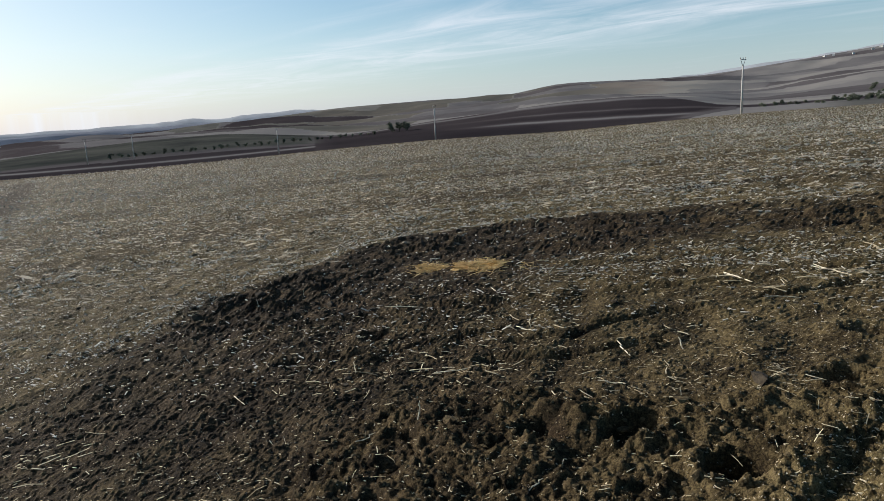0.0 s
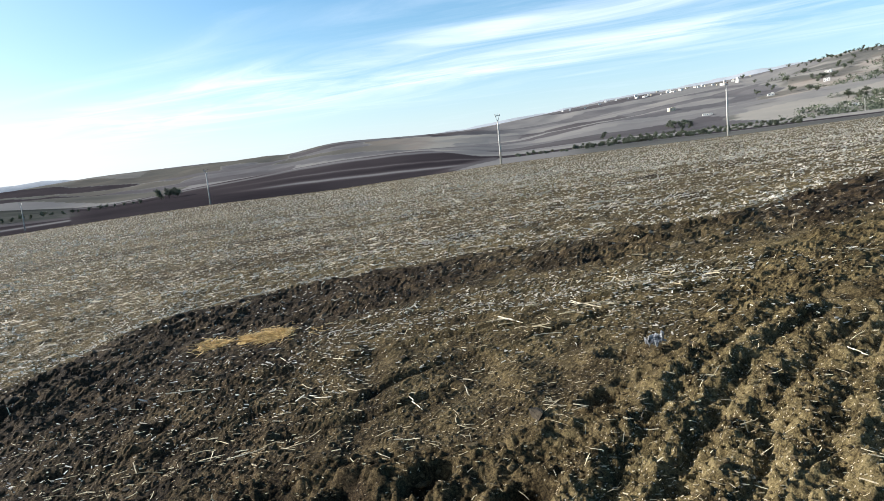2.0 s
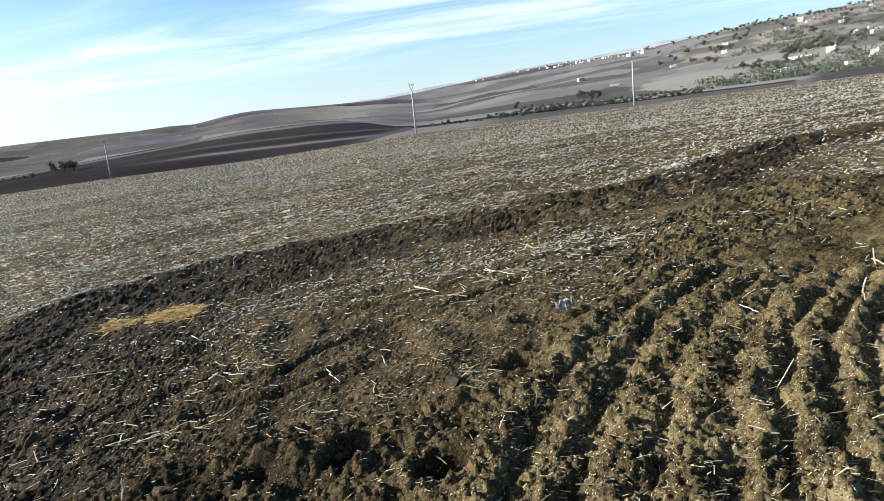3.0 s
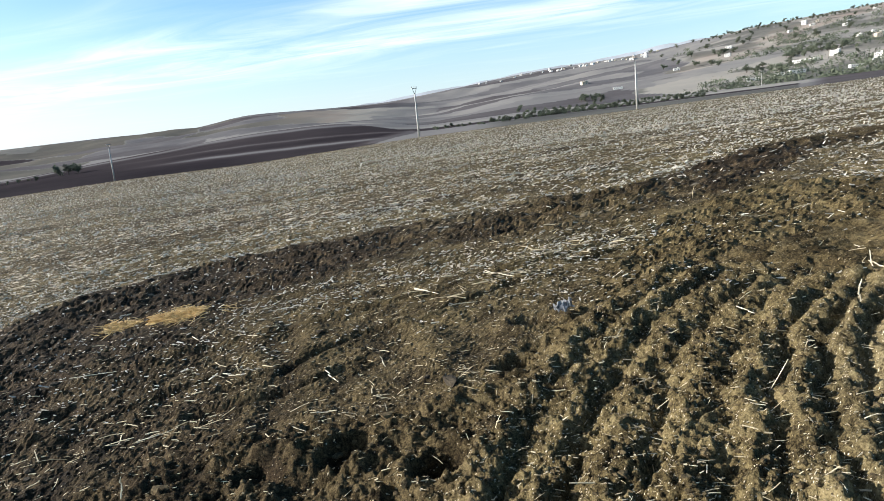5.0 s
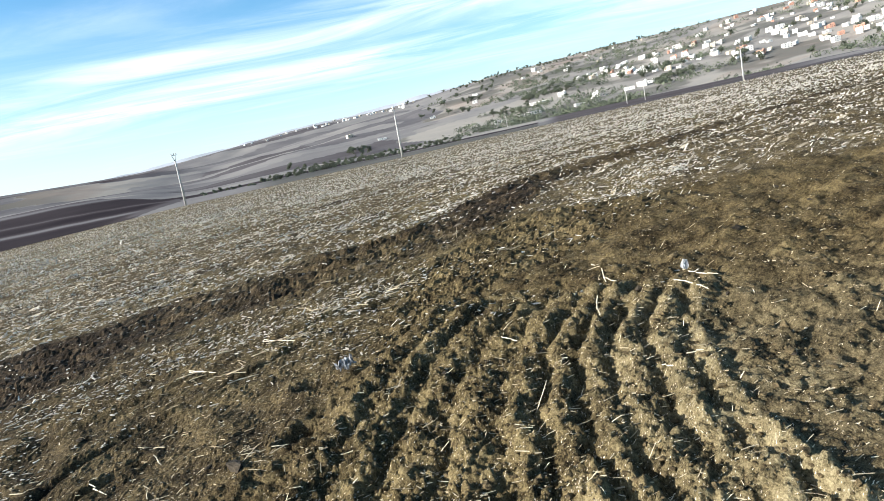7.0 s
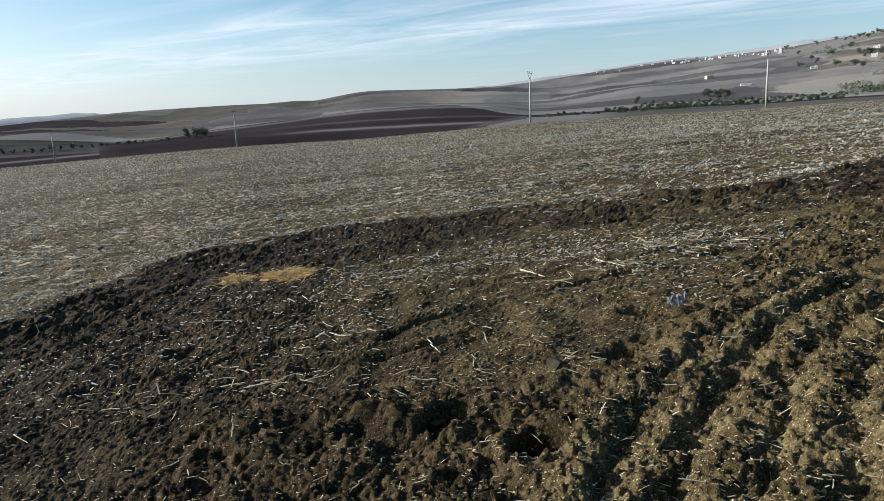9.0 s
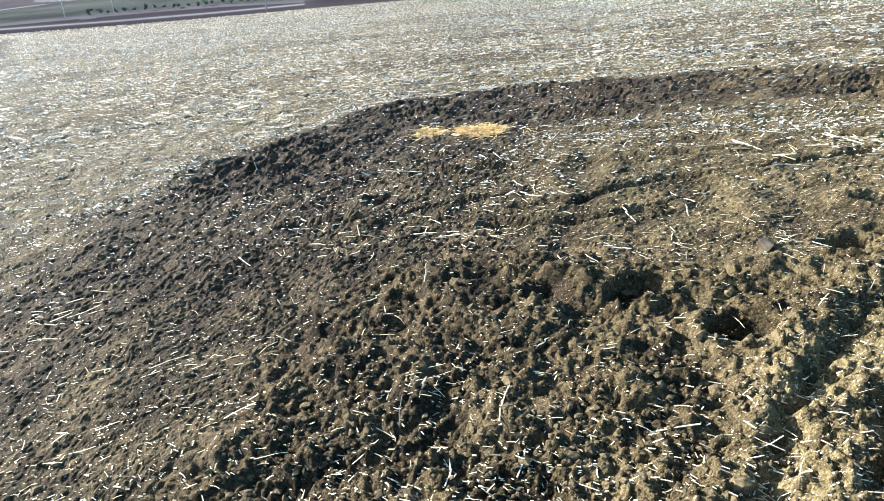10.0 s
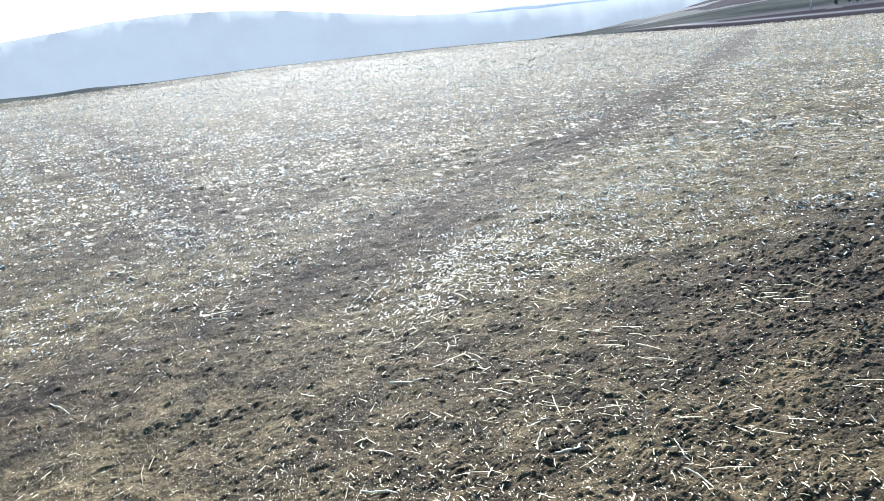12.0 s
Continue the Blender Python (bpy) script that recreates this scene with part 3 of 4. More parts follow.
    ob = mesh_object("ground", verts, q, GROUND)
    near_face = np.repeat(radii[:-1] > 14.0, n) | (np.max(zones(x[:-n], y[:-n])[2:], axis=0) * (y[:-n] < 4.3) > 0.2)
    ob.data.polygons.foreach_set("use_smooth", near_face)
    reach = smooth(rad, 6.0, 16.0)
    for name, val in (("reach", reach), ("pale", pale), ("green", green), ("damp", damp), ("straw", straw), ("far", far), ("tone", tone)):
        at = ob.data.attributes.new(name, "FLOAT", "POINT")
        at.data.foreach_set("value", val.astype(np.float32))
    return tagged(ob, "ploughed brown field with stubble, falling away to strip-farmed hills", "ground", kind="structure")


land_sheet()


# ---- litter: straw and clods lying on the field ----
def stalks(name, x, y, length, width, yaw, pitch, mat, bent=0.0, lift=0.4, rs=None):
    """Many stalks in one mesh: three-sided reeds lying on the ground; bent ones have a kink in the middle."""
    rs = rs or np.random.RandomState(1)
    n = len(x)
    d = np.column_stack([np.cos(yaw) * np.cos(pitch), np.sin(yaw) * np.cos(pitch), np.sin(pitch)])
    side = np.column_stack([-np.sin(yaw), np.cos(yaw), np.zeros(n)])
    up = np.cross(d, side)
    foot = np.column_stack([x, y, ground_z(x, y) + width * lift])
    rings = 3 if bent else 2
    kink = side * (rs.randn(n, 1) * bent) + up * (np.abs(rs.randn(n, 1)) * bent * 0.4)
    co = np.zeros((n, rings, 3, 3))
    for k in range(rings):
        f = k / (rings - 1)
        c = foot + d * (length * f)[:, None] + kink * (length * (1 - abs(2 * f - 1)))[:, None]
        for q in range(3):
            a = 2.0944 * q + 0.5
            co[:, k, q] = c + (side * math.cos(a) + up * math.sin(a)) * (width * 0.5 * (1 - 0.25 * f))[:, None]
    base = (np.arange(n) * rings * 3)[:, None]
    quads = np.array([[k * 3 + q, k * 3 + (q + 1) % 3, k * 3 + 3 + (q + 1) % 3, k * 3 + 3 + q] for k in range(rings - 1) for q in range(3)])
    faces = (base[:, None] + quads[None]).reshape(-1, 4)
    return mesh_object(name, co.reshape(-1, 3), faces, mat, False)


def straw_mask(x, y, even, inner):
    inside, band, furrow, front, ridge = zones(x, y)
    side = poly_side(x, y, OUT_X, OUT_Y)
    patch = smooth(fbm(x * 0.55 + 3, y * 0.55 + 8, 4), 0.36, 0.66)
    drill = 0.75 + 0.25 * np.cos(2 * np.pi * (side + 0.8 * fbm(x * 0.3, y * 0.3, 2)) / 2.3)
    rows = 0.72 + 0.42 * np.cos(2 * np.pi * (side + 0.5 * fbm(x * 0.4, y * 0.4, 2)) / 0.62)
    trail = np.exp(-((side - 3.9) / 0.5) ** 2) * 0.55 * patch * smooth(x, -0.5, 1.0)
    d = (1 - inside) * (0.42 + 0.60 * patch) * (0.55 + 0.75 * swaths(x, side)) * drill * rows + inside * (1 - band) * (1 - furrow) * (1 - 0.55 * front) * (0.10 + (0.30 + 0.25 * smooth(x, 0.0, 1.5)) * patch * smooth(y, 3.6, 4.6)) + band * (0.03 + 0.05 * patch) + furrow * 0.34 + inside * trail
    streak = along(x, y, WINDROW, 0.42) * (0.3 + 0.7 * patch)
    d = d * (0.40 + 0.60 * smooth(np.hypot(x, y), 3.0, 9.0)) * (1 - 0.90 * along(x, y, WHEELING, 0.85)) * (1 - 0.55 * along(x, y, FAR_ROWS[0], 2.2)) * (1 - 0.6 * along(x, y, OLD_LANE, 0.40)) * (1 - 0.35 * smooth(-x, 2.5, 4.0) * (1 - smooth(-x, 9.0, 14.0))) * (1 - 0.75 * front * smooth(x, 2.5, 3.5))
    d = np.clip(d + 0.5 * streak + 0.4 * np.max([along(x, y, row, 0.30) for row in FAR_ROWS], axis=0), 0, 1)
    return np.maximum(d, even * (0.35 + fbm(x * 2, y * 2, 3))) * (1 - (1 - inner) * inside) * (1 - 0.40 * gloom(x, y, inside)) * (1 - 0.7 * along(x, y, BARE, 0.75))


def scatter_straw(name, count, r0, r1, length, width, mat, bent, seed, stand=0.07, even=0.0, inner=1.0):
    rs = np.random.RandomState(seed)
    r = np.exp(rs.uniform(math.log(r0), math.log(r1), count))
    az = np.radians(rs.uniform(-92, 112, count))
    x, y = -np.sin(az) * r, np.cos(az) * r
    keep = rs.rand(count) < straw_mask(x, y, even, inner)
    x, y = x[keep], y[keep]
    n = len(x)
    grow = np.clip(np.hypot(x, y) / 7.5, 0.78, 6.0)
    ln = np.exp(rs.randn(n) * 0.45) * length * grow ** 0.45
    wd = width * np.exp(rs.randn(n) * 0.25) * grow
    up = rs.rand(n) < stand
    pitch = np.where(up, rs.uniform(0.5, 1.4, n), rs.randn(n) * np.where(np.hypot(x, y) > 7, 0.34, 0.18))
    tagged(stalks(name, x, y, ln, wd, np.where(rs.rand(n) < np.where(np.hypot(x, y) > 7, 0.85, 0.6), -0.40 + 0.34 * rs.randn(n), rs.uniform(0, 6.283, n)), pitch, mat, bent, rs=rs), "pale dry straw strewn over the ploughed soil", "straw", kind="stuff")


scatter_straw("straw_litter", 30000, 1.3, 6.5, 0.042, 0.0043, STRAW, 0.05, 11)
scatter_straw("stalk_litter", 34000, 1.4, 11.0, 0.052, 0.0062, STRAW, 0.04, 14, 0.06, 0.08)
scatter_straw("chaff_litter", 100000, 1.3, 8.0, 0.017, 0.0066, STRAW, 0.0, 12, 0.03, 0.20)
scatter_straw("stubble_litter", 320000, 5.0, 115.0, 0.031, 0.0116, STUBBLE, 0.0, 13, 0.006, inner=0.55)


def windrow_straw():
    """Longer straws raked together in a thin streak and a few tufts beside the wheel lane."""
    rs = np.random.RandomState(19)
    n = 1000
    k = rs.rand(n)
    wx = np.interp(k, np.linspace(0, 1, 5), WINDROW[0]) + rs.randn(n) * 0.22
    wy = np.interp(k, np.linspace(0, 1, 5), WINDROW[1]) + rs.randn(n) * 0.17
    keep = rs.rand(n) < 1.5 * smooth(fbm(wx * 1.6, wy * 1.6, 3), 0.36, 0.62)
    wx, wy = wx[keep], wy[keep]
    n = len(wx)
    ob = stalks("windrow_straw", wx, wy, 0.03 + 0.09 * rs.rand(n) ** 2, 0.005 + 0.004 * rs.rand(n), 2.1 + 0.7 * rs.randn(n), rs.randn(n) * 0.15, STRAW, 0.06, 0.8, rs)
    tagged(ob, "thin streak of raked pale straw on the stubble", "straw", kind="stuff")


windrow_straw()

# tufts and small drifts of longer straw: x, y
DRIFTS_RIGHT = ((3.29, 6.51), (3.57, 6.15), (2.96, 4.55), (1.66, 5.68), (0.05, 5.56), (0.61, 3.79), (-0.64, 4.91), (2.95, 5.61), (2.58, 5.72), (3.96, 5.79), (0.16, 5.13), (1.73, 6.30), (5.17, 5.22), (1.55, 3.72), (1.24, 4.75),
                (0.50, 3.88), (-0.45, 4.40), (2.07, 5.38), (2.73, 5.53), (-1.40, 4.60), (3.59, 7.32), (-0.30, 4.43), (-1.15, 4.51))
DRIFTS_LEFT = ((-5.66, 6.50), (-4.43, 5.19), (-5.11, 3.62), (-1.92, 2.90), (-0.89, 2.03), (-0.50, 2.62), (-1.94, 1.99), (-3.29, 2.46), (-2.84, 3.51), (-4.35, 2.57), (-4.88, 3.50), (-7.77, 0.92), (-5.66, 6.63), (-3.09, 3.70), (-3.46, 1.71),
               (-2.56, 1.59), (-2.94, 1.81), (-3.00, 0.82), (-6.01, 0.69), (-8.44, 0.11), (-6.44, 10.29), (-5.36, 4.10), (-3.15, 2.58), (-2.55, 0.91), (-0.85, 2.14))


def straw_drifts(name, places, seed, main):
    rs = np.random.RandomState(seed)
    xs, ys, ls, yaws = [], [], [], []
    for px, py in places:
        n, spread = rs.randint(9, 26), rs.uniform(0.10, 0.26)
        xs.append(px + rs.randn(n) * spread * 1.5)
        ys.append(py + rs.randn(n) * spread * 0.7)
        ls.append(0.03 + 0.17 * rs.rand(n) ** 2.2)
        yaws.append(np.where(rs.rand(n) < 0.7, main + 0.35 * rs.randn(n), rs.uniform(0, 6.283, n)))
    x, y, ln, yaw = (np.concatenate(v) for v in (xs, ys, ls, yaws))
    n = len(x)
    ob = stalks(name, x, y, ln, rs.uniform(0.0050, 0.0090, n) * np.clip(np.hypot(x, y) / 4.5, 0.55, 1.5), yaw, rs.randn(n) * 0.12, STRAW, 0.06, 0.9, rs)
    tagged(ob, "small drifts of long pale straw on the tilled soil", "straw", kind="stuff")


straw_drifts("drift_straw", DRIFTS_RIGHT, 51, -0.50)
straw_drifts("drift_straw", DRIFTS_LEFT, 52, 0.5)


def ico(sub):
    bm = bmesh.new()
    bmesh.ops.create_icosphere(bm, subdivisions=sub, radius=1.0)
    v = np.array([w.co[:] for w in bm.verts])
    f = np.array([[w.index for w in p.verts] for p in bm.faces])
    bm.free()
    return v, f


def scatter_clods(name, count, sub, size, r1, mat, seed, label, want):
    rs = np.random.RandomState(seed)
    v, f = ico(sub)
    r = np.exp(rs.uniform(math.log(1.3), math.log(r1), count))
    az = np.radians(rs.uniform(-75, 80, count))
    x, y = -np.sin(az) * r, np.cos(az) * r
    inside, band, furrow, front, ridge = zones(x, y)
    w = band * 0.9 + 0.02 * (r > 3.5) * (x > -2) if want == "band" else np.maximum(front * 0.8, np.maximum(furrow * 0.6, ridge)) * (1 - band) + 0.03 + 0.10 * inside * (1 - band) * smooth(r, 2.5, 4.0)
    keep = rs.rand(count) < w
    x, y = x[keep], y[keep]
    n = len(x)
    s = size * np.exp(rs.randn(n) * 0.45)
    c = np.column_stack([x, y, ground_z(x, y) + s * 0.15])
    form = 1 + rs.randn(n, len(v), 1) * 0.20
    stretch = np.column_stack([rs.uniform(0.8, 1.4, n), rs.uniform(0.7, 1.2, n), rs.uniform(0.5, 0.8, n)])[:, None, :]
    a = rs.uniform(0, 6.28, n)
    p = v[None] * form * stretch * s[:, None, None]
    q = p.copy()
    q[..., 0] = p[..., 0] * np.cos(a)[:, None] - p[..., 1] * np.sin(a)[:, None]
    q[..., 1] = p[..., 0] * np.sin(a)[:, None] + p[..., 1] * np.cos(a)[:, None]
    co = (q + c[:, None]).reshape(-1, 3)
    faces = (f[None] + (np.arange(n) * len(v))[:, None, None]).reshape(-1, 3)
    tagged(mesh_object(name, co, faces, mat, False), label, "clods", kind="stuff")


scatter_clods("crumbs", 24000, 1, 0.0080, 8.0, CLOD, 22, "small brown soil crumbs on the furrowed ground", "brown")
scatter_clods("dark_clods", 9000, 1, 0.021, 16.0, CLOD_DARK, 23, "dark damp clods along the tilled band", "band")


# ---- beyond the field ----
def bearing(az, r):
    """A place on the land at that azimuth and distance."""
    x, y = -math.sin(radians(az)) * r, math.cos(radians(az)) * r
    return x, y, float(base_height(np.array([x]), np.array([y]))[0])


def sighted(az, el, r0=200.0, r1=1600.0):
    """Where a line of sight from the eye meets the land beyond the field."""
    r = np.exp(np.linspace(math.log(r0), math.log(r1), 500))
    x, y = -math.sin(radians(az)) * r, math.cos(radians(az)) * r
    z = base_height(x, y)
    hit = np.nonzero(z >= EYE + r * math.tan(radians(el)))[0]
    k = hit[0] if len(hit) else len(r) - 1
    return float(x[k]), float(y[k]), float(z[k])


def part(name, bm, mat, parent=None, label="", soft=False):
    me = bpy.data.meshes.new(name)
    bm.to_mesh(me)
    bm.free()
    if soft:
        me.polygons.foreach_set("use_smooth", np.ones(len(me.polygons), bool))
    me.materials.append(mat)
    ob = new(name, me)
    ob.parent = parent
    if label:
        tagged(ob, label)
    return ob


def box(x0, x1, y0, y1, z0, z1, bm=None, bevel=0.0):
    bm = bm or bmesh.new()
    m = Matrix.Translation(((x0 + x1) / 2, (y0 + y1) / 2, (z0 + z1) / 2)) @ Matrix.Diagonal((x1 - x0, y1 - y0, z1 - z0, 1))
    made = bmesh.ops.create_cube(bm, size=1.0, matrix=m)
    if bevel:
        edges = list({e for v in made["verts"] for e in v.link_edges})
        bmesh.ops.bevel(bm, geom=edges, offset=bevel, segments=1, affect="EDGES")
    return bm


def rod(a, b, ra, rb, sides=8, bm=None):
    bm = bm or bmesh.new()
    a, b = Vector(a), Vector(b)
    m = Matrix.Translation((a + b) / 2) @ (b - a).to_track_quat("Z", "Y").to_matrix().to_4x4()
    bmesh.ops.create_cone(bm, cap_ends=True, segments=sides, radius1=ra, radius2=rb, depth=(b - a).length, matrix=m)
    return bm


CONCRETE = mottled("pole_concrete", (0.42, 0.41, 0.38), (0.58, 0.56, 0.52), 3.0, 0.8)
STEEL = mottled("pole_steel", (0.22, 0.22, 0.22), (0.38, 0.38, 0.37), 12.0, 0.5, 0.5, 0.1, 0.003, metallic=0.8)
GLASSY = mottled("insulator", (0.16, 0.10, 0.07), (0.26, 0.17, 0.12), 20.0, 0.25, 0.5, 0.05)


def power_pole(height=9.0):
    """A tapered concrete pole with a V-shaped head, a cross-arm and three insulators."""
    top = new("power_pole")
    part("shaft", rod((0, 0, -0.6), (0, 0, height - 0.9), 0.20, 0.12, 10), CONCRETE, top, soft=True)
    for s in (-1, 1):
        part("brace", rod((0.03 * s, 0, height - 1.2), (0.48 * s, 0, height - 0.10), 0.05, 0.04, 6), STEEL, top)
    part("cross_arm", box(-0.62, 0.62, -0.06, 0.06, height - 0.12, height + 0.0), STEEL, top)
    for px in (-0.56, 0.0, 0.56):
        bm = rod((px, 0, height), (px, 0, height + 0.12), 0.03, 0.03, 6)
        for q in range(3):
            rod((px, 0, height + 0.10 + 0.06 * q), (px, 0, height + 0.15 + 0.06 * q), 0.075, 0.05, 8, bm)
        part("insulator", bm, GLASSY, top)
    return tagged(top, "pale concrete power pole with a forked steel head", "power pole", "poles along the field edge")


first = power_pole()
POLES = ((76.75, 106.99, 0.84, 30), (40.3, 124.86, -0.23, 24), (-21.28, 199.37, -3.94, 20), (-88.47, 257.09, -8.07, 20))
for k, (px, py, pz, turn) in enumerate(POLES):
    ob = first if k == 0 else copy_thing(first, pose(0, 0, 0))
    ob.matrix_basis = pose(px, py, pz, 0, 0, turn)
for az, el0, d in ((33.0, -1.95, 300.0), (29.8, -1.75, 300.0), (-62.9, 0.30, 180.0), (-54.3, 0.22, 330.0), (-55.7, 0.24, 330.0), (-44.6, 0.25, 420.0)):
    ob = copy_thing(first, pose(-math.sin(radians(az)) * d, math.cos(radians(az)) * d, EYE + d * math.tan(radians(el0)), 0, 0, 20))


# ---- distant ridges, haze painted as pale colour and glow ----
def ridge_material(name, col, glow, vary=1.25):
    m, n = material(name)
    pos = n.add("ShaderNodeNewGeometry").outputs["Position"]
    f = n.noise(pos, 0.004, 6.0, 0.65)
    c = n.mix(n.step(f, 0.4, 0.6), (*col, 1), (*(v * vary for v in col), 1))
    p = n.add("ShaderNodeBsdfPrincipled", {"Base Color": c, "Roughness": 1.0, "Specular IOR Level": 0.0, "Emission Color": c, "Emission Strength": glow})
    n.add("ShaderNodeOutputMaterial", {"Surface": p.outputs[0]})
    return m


def far_ridge(name, r, az, el, mat, seed, rough, foot=-0.8):
    a = np.linspace(az[0], az[-1], 260)
    e = np.interp(a, az, el) + rough * (fbm(a * 0.35 + seed, a * 0 + seed, 5, 0.55) - 0.5)
    rows = []
    for f, back in ((-1.0, 0.0), (0.35, 40.0), (0.7, 90.0), (1.0, 160.0), (0.6, 500.0)):
        rr = r + back + 60 * (fbm(a * 0.5 + 4 * f, a * 0 + 3 + f, 3) - 0.5)
        lift = np.where(f > 0, foot + (e - foot) * f, foot) if foot < -1 else np.where(f > 0, e * f, foot)
        rows.append(np.column_stack([-np.sin(np.radians(a)) * rr, np.cos(np.radians(a)) * rr, EYE + rr * np.tan(np.radians(lift))]))
    n = len(a)
    q = [[k * n + i, (k + 1) * n + i, (k + 1) * n + i + 1, k * n + i + 1] for k in range(len(rows) - 1) for i in range(n - 1)]
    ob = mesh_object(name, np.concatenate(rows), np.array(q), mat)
    tagged(ob, "distant hills along the horizon, painted pale blue with haze", "hills", kind="structure")


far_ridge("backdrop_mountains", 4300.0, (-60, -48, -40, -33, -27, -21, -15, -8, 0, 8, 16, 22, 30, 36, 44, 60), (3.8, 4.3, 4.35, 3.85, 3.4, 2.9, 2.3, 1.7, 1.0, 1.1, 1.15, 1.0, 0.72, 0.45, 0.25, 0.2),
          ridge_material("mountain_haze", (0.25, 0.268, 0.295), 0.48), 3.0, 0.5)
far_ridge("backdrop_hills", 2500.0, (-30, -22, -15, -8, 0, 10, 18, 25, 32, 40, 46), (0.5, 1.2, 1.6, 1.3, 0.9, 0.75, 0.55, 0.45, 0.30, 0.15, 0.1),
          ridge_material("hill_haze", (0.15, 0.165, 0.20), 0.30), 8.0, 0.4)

# nearer wooded hill: its haze painted as a near-grey colour with a glow
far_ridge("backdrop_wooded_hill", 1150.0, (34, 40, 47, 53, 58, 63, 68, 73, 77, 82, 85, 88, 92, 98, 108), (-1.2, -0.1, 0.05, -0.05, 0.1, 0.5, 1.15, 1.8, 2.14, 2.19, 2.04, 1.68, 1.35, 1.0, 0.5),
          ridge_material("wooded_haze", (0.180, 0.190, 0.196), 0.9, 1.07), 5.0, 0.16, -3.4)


# ---- trees ----
LEAF = mottled("olive_leaf", (0.075, 0.090, 0.058), (0.165, 0.185, 0.128), 1.5, 0.8, 0.3, 0.2, vary=0.35)
BARK = mottled("bark", (0.06, 0.048, 0.036), (0.13, 0.105, 0.08), 9.0)


def crown_mesh(rs, width, height, count, leaf):
    """A crown of many small tilted leaf clumps round several boughs, with gaps."""
    hubs = rs.randn(7, 3) * np.array([0.26, 0.26, 0.20]) * np.array([width, width, height])
    c = hubs[rs.randint(0, 7, count)] + rs.randn(count, 3) * np.array([0.13, 0.13, 0.12]) * np.array([width, width, height])
    v = rs.randn(count, 4, 3) * leaf
    v[:, 3] = v[:, 0] + (v[:, 1] - v[:, 0]) * 0.5 + rs.randn(count, 3) * leaf * 0.7
    co = (c[:, None] + v).reshape(-1, 3)
    b = (np.arange(count) * 4)[:, None]
    f = np.concatenate([b + np.array([[0, 1, 2]]), b + np.array([[0, 3, 1]]), b + np.array([[1, 3, 2]])])
    return co, f


def tree(seed, width, height, stem, leaf_mat, label, category="tree", group=""):
    rs = np.random.RandomState(seed)
    top = new("bush" if stem < 0.5 else "tree")
    bm = rod((0, 0, -0.3), (0.1, 0.05, stem + height * 0.25), 0.05 * width, 0.03 * width, 6)
    for k in range(4):
        a = k * 1.57 + rs.rand()
        rod((0.05, 0.03, stem + 0.1 * height), (math.cos(a) * width * 0.3, math.sin(a) * width * 0.3, stem + height * (0.4 + 0.3 * rs.rand())), 0.025 * width, 0.008 * width, 5, bm)
    part("trunk", bm, BARK, top)
    co, f = crown_mesh(rs, width, height, 330, 0.066 * width)
    co[:, 2] += stem + height * 0.5
    mesh_object("crown", co, f, leaf_mat, False, top)
    return tagged(top, label, category, group)


def plant(kinds, places, rs, lo=0.75, hi=1.3):
    """Copies of the given trees at those places; each first one is used up too."""
    for k, (x, y, z) in enumerate(places):
        ob = copy_thing(kinds[k % len(kinds)], pose(0, 0, 0))
        s = rs.uniform(lo, hi)
        ob.matrix_basis = pose(x, y, z, 0, 0, rs.uniform(0, 360)) @ Matrix.Diagonal((s, s, s * rs.uniform(0.85, 1.15), 1))


rs = np.random.RandomState(5)
olives = [tree(31 + k, 4.2, 3.6, 0.9, LEAF, "grey-green olive tree with a loose crown", group="olive trees") for k in range(3)]
shrubs = [tree(41 + k, 2.6, 1.7, 0.25, LEAF, "low dark green bush in an orchard row", "bush", "orchard bushes") for k in range(3)]
for k, ob in enumerate(olives):
    ob.matrix_basis = pose(*sighted(9.7 - 0.65 * k, -0.98 + 0.03 * k))
for k, ob in enumerate(shrubs):
    ob.matrix_basis = pose(*sighted(-32.0 - 0.9 * k, -0.05))
# rows of bushes below the pole line
rows = []
for line, (a0, a1, e0, e1, n) in enumerate(((-19.5, -36, -0.42, -0.02, 30), (-24, -41, -0.24, 0.10, 34), (-24, -40, -0.10, 0.18, 30), (-26, -42, 0.02, 0.34, 30), (-28, -43, 0.12, 0.46, 24), (-27, -33, 0.22, 0.42, 9), (-36, -46, 0.30, 0.62, 14))):
    for k in range(n):
        f = (k + rs.uniform(-0.3, 0.3)) / n
        rows.append(sighted(a0 + (a1 - a0) * f, e0 + (e1 - e0) * f + rs.randn() * 0.03))
plant(shrubs, rows, rs, 0.5, 0.95)
# the line of trees along the valley road
plant(olives, [sighted(11 + 21 * (k + rs.uniform(-0.3, 0.3)) / 34, -1.12 - 0.021 * k + rs.randn() * 0.03) for k in range(34)], rs, 0.28, 0.50)
plant(olives, [sighted(az, el) for az, el in ((-26.3, 0.30), (-43.6, 1.45), (-44.2, 1.4), (-46.5, 1.6), (-40.0, 2.35), (-41.2, 2.3))], rs, 1.2, 1.9)

# ---- the village ----
WHITE = mottled("whitewash", (0.70, 0.68, 0.63), (0.82, 0.80, 0.76), 0.6, 0.9, 0.2, 0.1, vary=0.12)
CREAM = mottled("cream_render", (0.58, 0.50, 0.38), (0.70, 0.62, 0.49), 0.6, 0.9, 0.2, 0.1, vary=0.15)
PINK = mottled("terracotta_render", (0.45, 0.24, 0.17), (0.58, 0.34, 0.25), 0.6, 0.9, 0.2, 0.1, vary=0.2)
